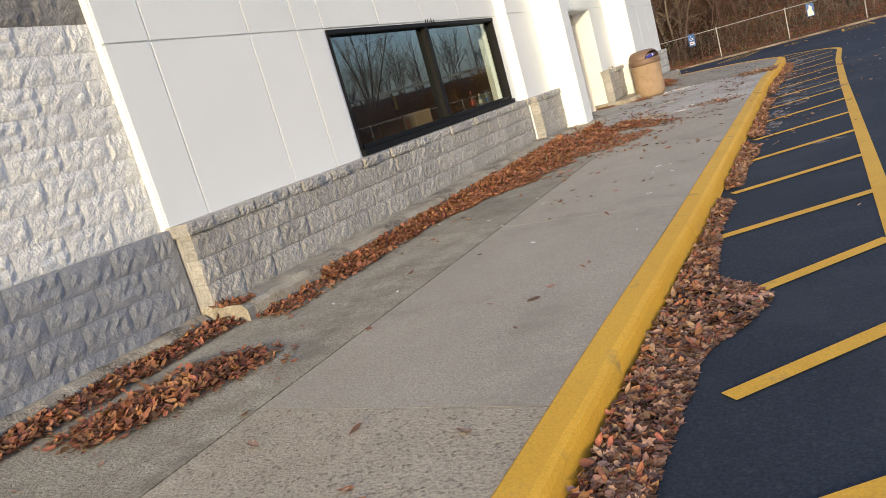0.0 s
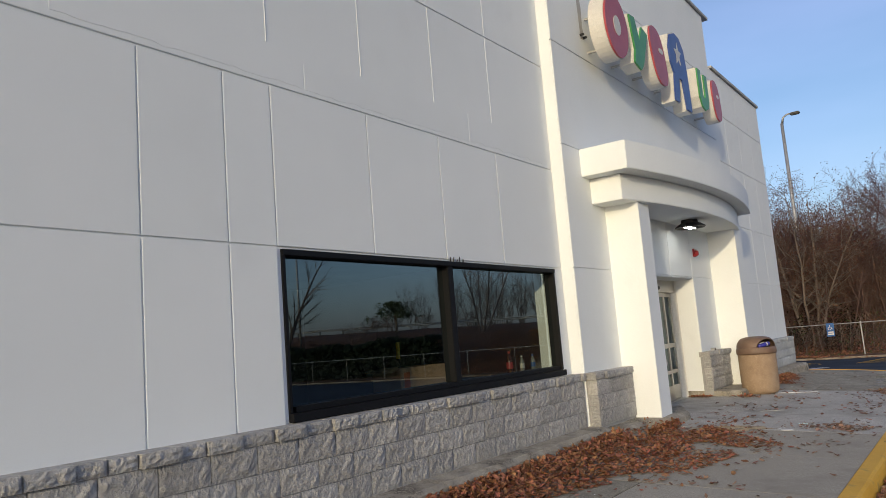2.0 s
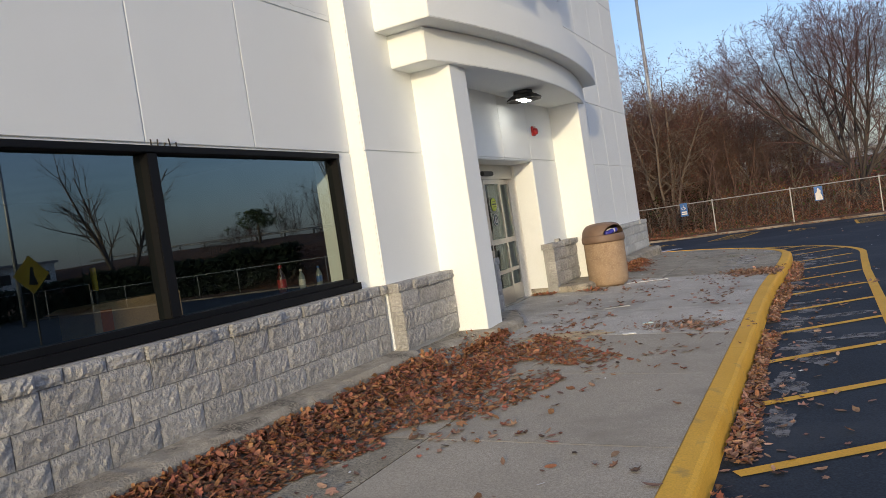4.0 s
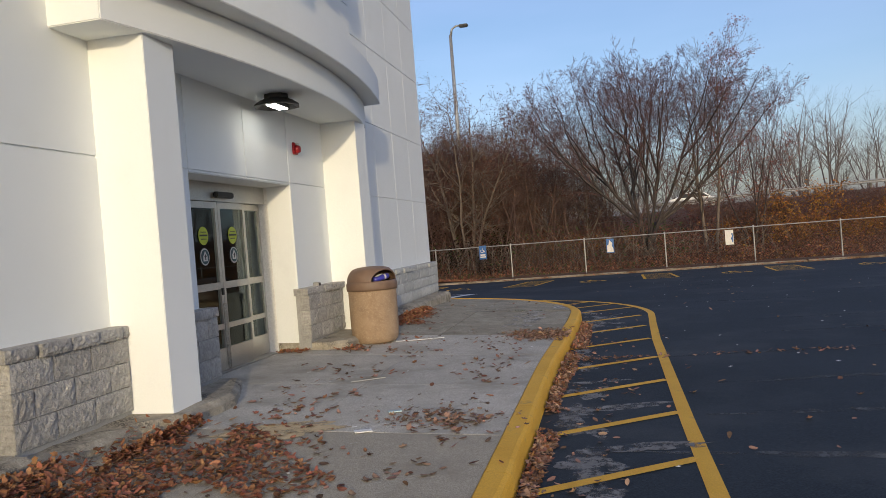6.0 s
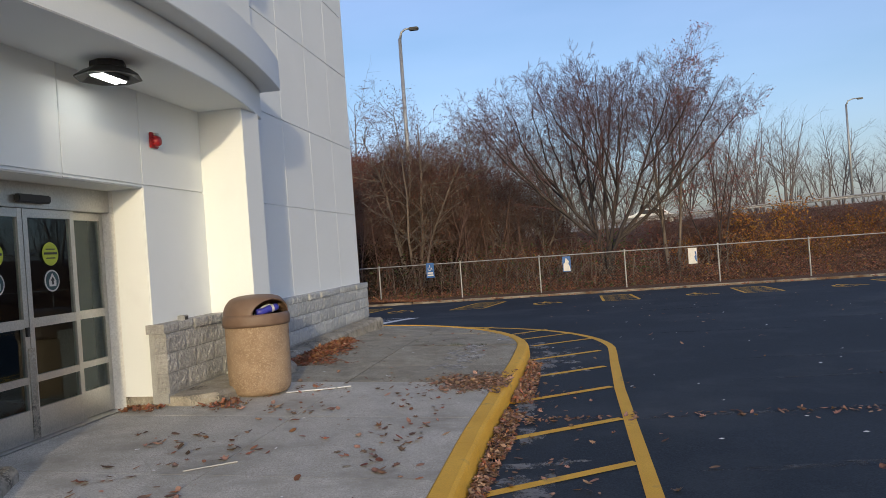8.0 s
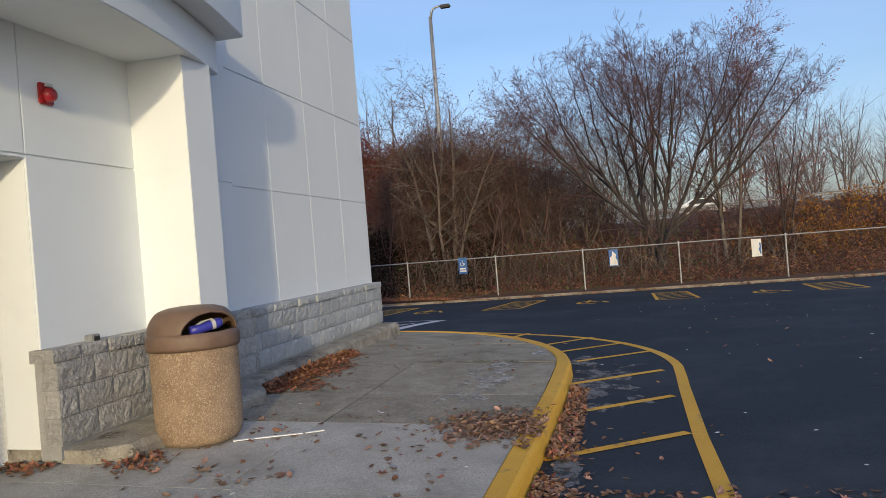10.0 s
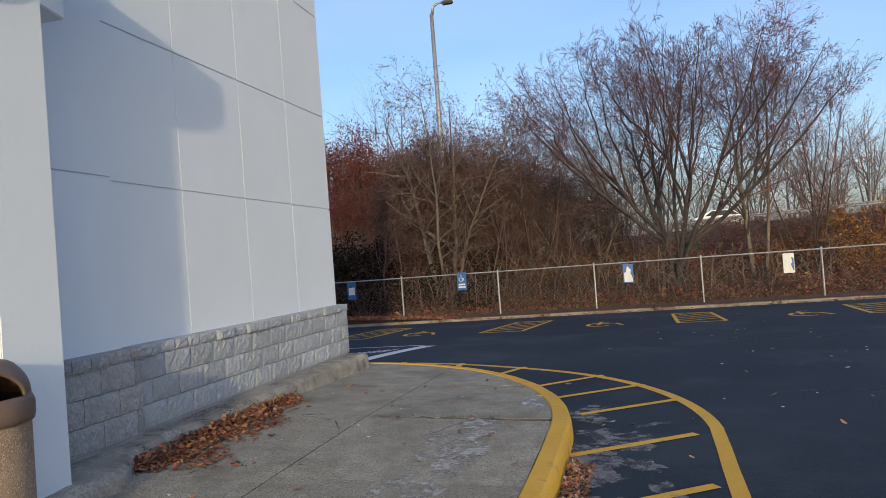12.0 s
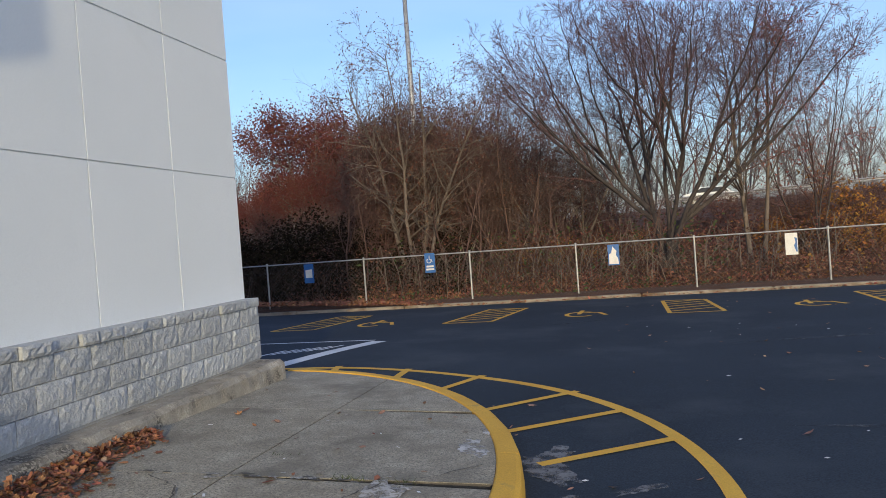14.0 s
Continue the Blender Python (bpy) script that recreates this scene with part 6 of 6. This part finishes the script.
pile("thick drift of rust-brown leaves along the wall", 15000, main_pile, mound=0.075, seed=2)
pile("thin strip of brown leaves along the footing", 1900, lambda r: (-4.02 + 0.32 * r.random() ** 1.6, r.uniform(4.1, 8.5), 0.5), mound=0.04, seed=3)


def near_pile(r):
    t = r.uniform(-0.8, 0.8)
    return -3.57 + 0.18 * t + r.gauss(0, 0.13), 2.82 + 0.62 * t + r.gauss(0, 0.1), max(0.0, 1 - abs(t))


pile("small heap of orange-brown leaves on the sidewalk", 2800, near_pile, mound=0.05, seed=4)
pile("strip of brown leaves beside the near wall footing", 3000, lambda r: (-4.44 + 0.36 * r.random() ** 1.5, r.uniform(1.2, 4.2), 0.6), mound=0.05, seed=5)


def gutter(r):
    while True:
        y = r.uniform(1.4, 20.5) if r.random() < 0.62 else r.uniform(1.4, 5.0)
        wide = 0.16 + 0.13 * (1 - smooth(4.0, 4.8, y)) + 0.24 * smooth(3.3, 3.9, y) * (1 - smooth(4.1, 4.6, y))
        wide *= 1 + 0.5 * noise.noise(Vector((y * 0.9, 1.5, 0)))
        t = r.random() ** 1.2
        if y > 5 and noise.noise(Vector((y * 1.1, 0, 7))) < -0.2:
            continue
        return curb_x(y) + 0.205 + wide * t, y, 1 - t


def corner_pile(r):
    while True:
        y = 19.3 + 3.0 * r.random()
        wide = (0.5 - 0.3 * smooth(20.4, 22.3, y)) * (1 + 0.5 * noise.noise(Vector((3, y * 2.2, 0)))) * smooth(19.2, 19.7, y)
        t = abs(r.gauss(0, 0.55))
        if noise.noise(Vector((t * 2, y * 2.4, 2))) > -0.3 and t < 1.7:
            return -3.97 + wide * t, y, max(0.0, 1 - t)


pile("brown weathered leaves caught in the gutter", 9500, gutter, GREY_LEAF, 0.05, 0.025, seed=6)
pile("brown leaves caught in the gutter", 3400, gutter, DEAD_LEAF, 0.06, 0.025, seed=16)
pile("patch of brown leaves across the kerb", 1300, lambda r: (-1.28 + r.gauss(0, 0.24), 18.3 + r.gauss(0, 0.24), 0.3), GREY_LEAF, 0.03, seed=7)
pile("drift of orange-brown leaves at the foot of the corner wall", 2600, corner_pile, mound=0.06, seed=8)
pile("loose brown leaves on the sidewalk", 260, lambda r: (-1.68 + r.gauss(0, 0.27), 13.58 + r.gauss(0, 0.17), 0.1), GREY_LEAF, 0.01, seed=9)
for k, mt in enumerate((GREY_LEAF, DEAD_LEAF)):
    pile("loose brown leaves strewn over the sidewalk", 420 - 220 * k, lambda r: (-1.4 - 2.3 * r.random(), r.uniform(11.5, 18.6), 0.0), mt, 0.0, 0.036, seed=60 + k)
    pile("loose brown leaves blown out from the drift", 800, lambda r: (-3.9 + abs(r.gauss(0, 0.85)), 10.9 + r.gauss(0, 1.3), 0.0), mt, 0.0, 0.034, seed=70 + k)
pile("few brown leaves beside the bin", 130, lambda r: (-3.72 + r.gauss(0, 0.1), 17.15 + r.gauss(0, 0.13), 0.3), mound=0.03, seed=10)
pile("few brown leaves blown against the door jamb", 110, lambda r: (-4.62 + 0.4 * r.random(), 16.95 - 0.25 * r.random() ** 2, 0.4), mound=0.04, seed=12)


def strewn(r):
    y = r.uniform(1.5, 24.5)
    return r.uniform(-3.9, curb_x(y) - 0.02), min(y, 24.2) if r.random() < 0.8 else r.uniform(12.5, 18), 0.0


pile("single dry leaves strewn over the sidewalk", 330, strewn, GREY_LEAF, 0, 0.034, seed=13)
pile("single rust-brown leaves strewn over the sidewalk", 150, strewn, DEAD_LEAF, 0, 0.034, seed=14)
pile("single dry leaves strewn over the asphalt", 300, lambda r: (r.uniform(-0.7, 7), r.uniform(5, 34), 0), GREY_LEAF, 0, 0.034, seed=15)
pile("dry leaves under the chain-link fence", 9000, lambda r: (r.uniform(-12, 14), 36.27 + 1.7 * r.random(), 0.2), DEAD_LEAF, 0.03, 0.055, seed=17)

pile("dry leaves drifted over the old kerb", 2600, lambda r: (r.uniform(-12, 14), 35.98 + 0.3 * r.random(), 0.5), DEAD_LEAF, 0.05, 0.045, seed=21)
pile("thin trail of brown leaves across the asphalt", 150, lambda r: (-0.7 + 3.2 * r.random() ** 1.7, 17.15 + r.gauss(0, 0.07), 0.2), GREY_LEAF, 0.01, 0.03, seed=22)
pile("brown leaves scattered over the hatched strip", 220, lambda r: (-0.95 + abs(r.gauss(0, 0.4)), r.uniform(9, 19), 0.1), GREY_LEAF, 0.01, 0.032, seed=23)

# ---- small litter ----
def strip(p, q, w, mat, name, label, lift=0.006):
    d = Vector((q[0] - p[0], q[1] - p[1], 0))
    nrm = Vector((-d.y, d.x, 0)).normalized() * w / 2
    a, b = Vector((*p, height_at(*p) + lift)), Vector((*q, height_at(*q) + lift))
    v = [a - nrm, b - nrm, b + nrm, a + nrm]
    g = Geo().add([*v, *[k + Vector((0, 0, 0.008)) for k in v]], [(3, 2, 1, 0), (4, 5, 6, 7), (0, 1, 5, 4), (1, 2, 6, 5), (2, 3, 7, 6), (3, 0, 4, 7)])
    return tagged(part(name, g, mat), label, "litter")


strip((-3.26, 17.70), (-2.80, 17.96), 0.035, PAPER, "plastic_strip", "long white plastic strip lying on the sidewalk")
strip((-2.78, 17.97), (-2.66, 18.06), 0.03, PAPER, "plastic_strip", "short white plastic strip lying on the sidewalk")
strip((-2.95, 14.95), (-2.66, 15.2), 0.009, JOINT, "straw", "white drinking straw lying on the sidewalk")
strip((-2.28, 13.12), (-2.16, 13.18), 0.07, PAPER, "paper_scrap", "torn white paper scrap on the sidewalk")
strip((-2.2, 13.75), (-2.1, 13.8), 0.05, PALE_BLUE, "paper_scrap", "pale blue paper scrap on the sidewalk")
rng = random.Random(3)
for k in range(5):
    y = 9.32 + 0.06 * k
    tagged(part("bird_spike", Geo().tube([(WIN_X + 0.01, y, WIN_Z1), (WIN_X + 0.02, y + rng.uniform(-0.02, 0.02), WIN_Z1 + rng.uniform(0.02, 0.06))], 0.006, 5), DARK_METAL), "small dark stub on top of the window frame", "stub", "stubs on the window head")


# ---- stains and scuffs on the asphalt ----
def blotch(name, label, cx, cy, rx, ry, turn, mat, seed, n=70, lift=0.0025, ground_z=land):
    r = random.Random(seed)
    c, s = math.cos(turn), math.sin(turn)
    pts = []
    for k in range(n):
        a = 2 * math.pi * k / n
        w = 0.9 + 0.6 * noise.noise(Vector((math.cos(a) * 1.7 + seed, math.sin(a) * 1.7, seed * 0.7))) + 0.3 * noise.noise(Vector((math.cos(a) * 4 + seed, math.sin(a) * 4, seed))) + r.uniform(-0.05, 0.05)
        u, v = rx * w * math.cos(a), ry * w * math.sin(a)
        pts.append((cx + u * c - v * s, cy + u * s + v * c))
    g = Geo().add([(x, y, ground_z(x, y) + lift) for x, y in pts] + [(cx, cy, ground_z(cx, cy) + lift)], [(k, (k + 1) % n, n) for k in range(n)])
    return tagged(part(name, g, mat), label, "stain", kind="structure")


for k, (x, y, rx, ry, t) in enumerate(((-0.62, 13.9, 0.16, 0.32, 0.5), (-0.35, 14.6, 0.5, 0.10, 0.25), (-0.6, 15.25, 0.2, 0.3, 0.2), (-0.5, 15.75, 0.34, 0.09, 0.2), (-0.66, 16.6, 0.12, 0.3, 0.1), (-0.6, 20.2, 0.2, 0.16, 0.4), (-0.35, 21.1, 0.14, 0.24, 0.2), (-0.68, 21.55, 0.2, 0.13, 0.3), (-0.2, 21.8, 0.2, 0.07, 0.5), (-0.72, 22.1, 0.12, 0.18, 0.2), (-0.55, 19.6, 0.22, 0.2, 0.4), (-0.8, 20.7, 0.13, 0.3, 0.1), (-0.3, 20.5, 0.12, 0.22, 0.6), (-0.55, 21.2, 0.2, 0.1, 0.2), (-0.75, 22.6, 0.14, 0.2, 0.1), (-0.15, 19.9, 0.1, 0.2, 0.3), (-0.45, 12.4, 0.16, 0.2, 0.3), (-0.1, 8.6, 0.16, 0.07, 0.2), (-0.55, 12.95, 0.24, 0.42, 0.1), (-0.2, 13.35, 0.5, 0.12, 0.15), (-0.7, 14.3, 0.16, 0.4, 0.0), (-0.68, 11.6, 0.14, 0.4, 0.1), (-0.7, 10.6, 0.12, 0.3, 0.0), (-0.72, 17.6, 0.12, 0.4, 0.0), (-0.66, 20.6, 0.2, 0.55, 0.1), (-0.4, 21.3, 0.28, 0.26, 0.3), (-0.78, 22.2, 0.16, 0.4, 0.4))):
    blotch("dried_puddle", "pale dried puddle mark on dark asphalt", x, y, rx, ry, t, PALE_ASPHALT, k + 1, lift=0.0022 + 0.00014 * k)
for k, (x, y, rx, ry, t) in enumerate(((1.6, 13.1, 1.5, 0.10, -0.06), (1.5, 14.3, 1.3, 0.07, 0.04), (2.1, 15.65, 1.4, 0.07, 0.1), (3.6, 15.2, 1.5, 0.06, 0.05), (1.6, 17.2, 1.3, 0.05, 0.1), (2.8, 18.8, 1.6, 0.05, 0.05), (3.4, 20.2, 1.4, 0.05, 0.03), (4.6, 17.4, 1.3, 0.07, 0.02), (3.0, 12.2, 1.6, 0.12, -0.1), (5.6, 19.5, 1.5, 0.06, 0.04), (-0.6, 31.2, 0.9, 0.05, 0.4), (2.4, 28.0, 1.3, 0.06, 0.2), (5.5, 24.5, 1.8, 0.06, 0.1), (2.2, 23.2, 1.2, 0.05, -0.1), (3.6, 10.2, 1.4, 0.06, 0.15))):
    blotch("scuff_mark", "faint pale scuff across dark asphalt", x, y, rx, ry, t, SCUFF, k + 40, lift=0.0022 + 0.00014 * k)
for k, (x, y, rx, ry, t) in enumerate(((-1.32, 22.25, 0.1, 0.28, 0.3), (-1.28, 22.75, 0.08, 0.12, 0.2))):
    blotch("chalky_patch", "chalky white worn patch on concrete", x, y, rx, ry, t, CHALK, k + 70, ground_z=pave)
for k in range(34):
    blotch("washed_patch", "pale washed-out patch on worn concrete", -1.5 - abs(rng.gauss(0, 0.2)), 20.35 + rng.gauss(0, 0.5), rng.uniform(0.03, 0.12), rng.uniform(0.08, 0.26), rng.uniform(-0.5, 0.3), WASHED, k + 90, 30, 0.003 + 0.0001 * k, pave)
CRACKS = (((-1.72, 21.36), (-1.86, 21.1), (-1.92, 20.92), (-2.06, 20.65)), ((-1.66, 21.42), (-1.44, 21.55), (-1.15, 21.88)), ((-3.68, 21.36), (-3.3, 21.33), (-2.98, 21.15), (-2.8, 20.8)))
for line in CRACKS:
    g = Geo()
    fine = []
    for p, q in zip(line, line[1:]):
        n = max(2, int(math.dist(p, q) / 0.04))
        fine += [(p[0] + (q[0] - p[0]) * k / n + rng.gauss(0, 0.006), p[1] + (q[1] - p[1]) * k / n + rng.gauss(0, 0.006)) for k in range(n)]
    v = []
    for x, y in fine:
        w = rng.uniform(0.003, 0.009)
        v += [(x - w, y, pave(x, y) + 0.006), (x + w, y, pave(x, y) + 0.006)]
    g.add(v, [(2 * k, 2 * k + 1, 2 * k + 3, 2 * k + 2) for k in range(len(fine) - 1)])
    tagged(part("crack", g, BED_DARK), "thin dark crack in worn concrete", "crack", kind="structure")
blotch("sand_spill", "thin spill of pale sand on the sidewalk", -2.84, 13.14, 0.42, 0.24, 0.5, SAND, 33, lift=0.005, ground_z=pave)
# crumbled edge along the wide joint
for k in range(40):
    blotch("crumbled_edge", "crumbled pale edge along a sidewalk joint", -1.5 - 1.9 * rng.random(), 21.39 + rng.gauss(0, 0.022), rng.uniform(0.02, 0.07), rng.uniform(0.008, 0.02), rng.uniform(-0.15, 0.15), WASHED if k % 3 else BED_DARK, k + 150, 14, 0.0065 + 0.0001 * k, pave)
box = thing("outlet_box", "small grey outlet box on the block ledge", "outlet", at=(-4.27, 17.5, 1.134))
part("body", Geo().box(-0.04, 0.04, -0.045, 0.045, 0.0, 0.06), GALVANISED, box, bevel=0.006)
part("socket_plate", Geo().box(0.04, 0.045, -0.03, 0.03, 0.01, 0.045), DARK_METAL, box)

# marks of an old fixing beside the sign
WALL_GRIME = surface("wall_grime", (0.40, 0.39, 0.36), (0.52, 0.51, 0.48), 0.9, 6, 60, 0.1)
streak = Geo().add([(TOWER_X + 0.003, y, z) for y, z in ((12.97, 6.92), (13.06, 6.95), (13.12, 6.6), (13.10, 6.3), (13.14, 6.1), (13.0, 6.08), (12.99, 6.4))][::-1], [(0, 1, 2, 3, 4, 5, 6)])
tagged(part("grime_streak", streak, WALL_GRIME), "grey grime streak on white stucco beside the sign", "stain", kind="structure")
for y, z in ((13.0, 6.14), (13.1, 6.12)):
    tagged(part("bolt", Geo().tube([(TOWER_X, y, z), (TOWER_X + 0.06, y, z)], 0.02, 8), DARK_METAL), "dark old fixing bolt on white stucco", "bolt", "old fixing bolts")


# weeds in the joint at the nose, and bits of litter
for x, y, n in ((-1.95, 21.41, 26), (-1.6, 21.39, 14), (-2.6, 21.9, 8)):
    tuft = Geo()
    for _ in range(n):
        a, ln, px, py = rng.uniform(0, 6.28), rng.uniform(0.03, 0.08), x + rng.gauss(0, 0.06), y + rng.gauss(0, 0.012)
        z = pave(px, py)
        tuft.add([(px - 0.003, py, z), (px + 0.003, py, z), (px + math.cos(a) * ln * 0.7, py + math.sin(a) * ln * 0.7, z + ln * 0.6)], [(0, 1, 2)])
    tagged(part("weed_tuft", tuft, GREEN_FOLIAGE), "small green weeds growing in a slab joint", "weed", kind="stuff")
bits = Geo()
for _ in range(90):
    x, y = rng.uniform(-3.7, -1.3), rng.uniform(4, 24)
    z = pave(x, y)
    a, l, w = rng.uniform(0, 6.28), rng.uniform(0.008, 0.03), rng.uniform(0.004, 0.01)
    c, d = math.cos(a), math.sin(a)
    bits.add([(x - c * l - d * w, y - d * l + c * w, z + 0.003), (x + c * l - d * w, y + d * l + c * w, z + 0.003), (x + c * l + d * w, y + d * l - c * w, z + 0.006), (x - c * l + d * w, y - d * l - c * w, z + 0.006)], [(3, 2, 1, 0)])
for _ in range(70):
    x, y = rng.uniform(-0.6, 6), rng.uniform(5, 30)
    z = land(x, y)
    l = rng.uniform(0.01, 0.03)
    bits.add([(x - l, y, z + 0.004), (x, y - l * 0.6, z + 0.004), (x + l, y, z + 0.007), (x, y + l * 0.6, z + 0.007)], [(0, 1, 2, 3)])
tagged(part("litter_bits", bits, PAPER), "tiny pale scraps of litter on the pavement", "litter", kind="stuff")
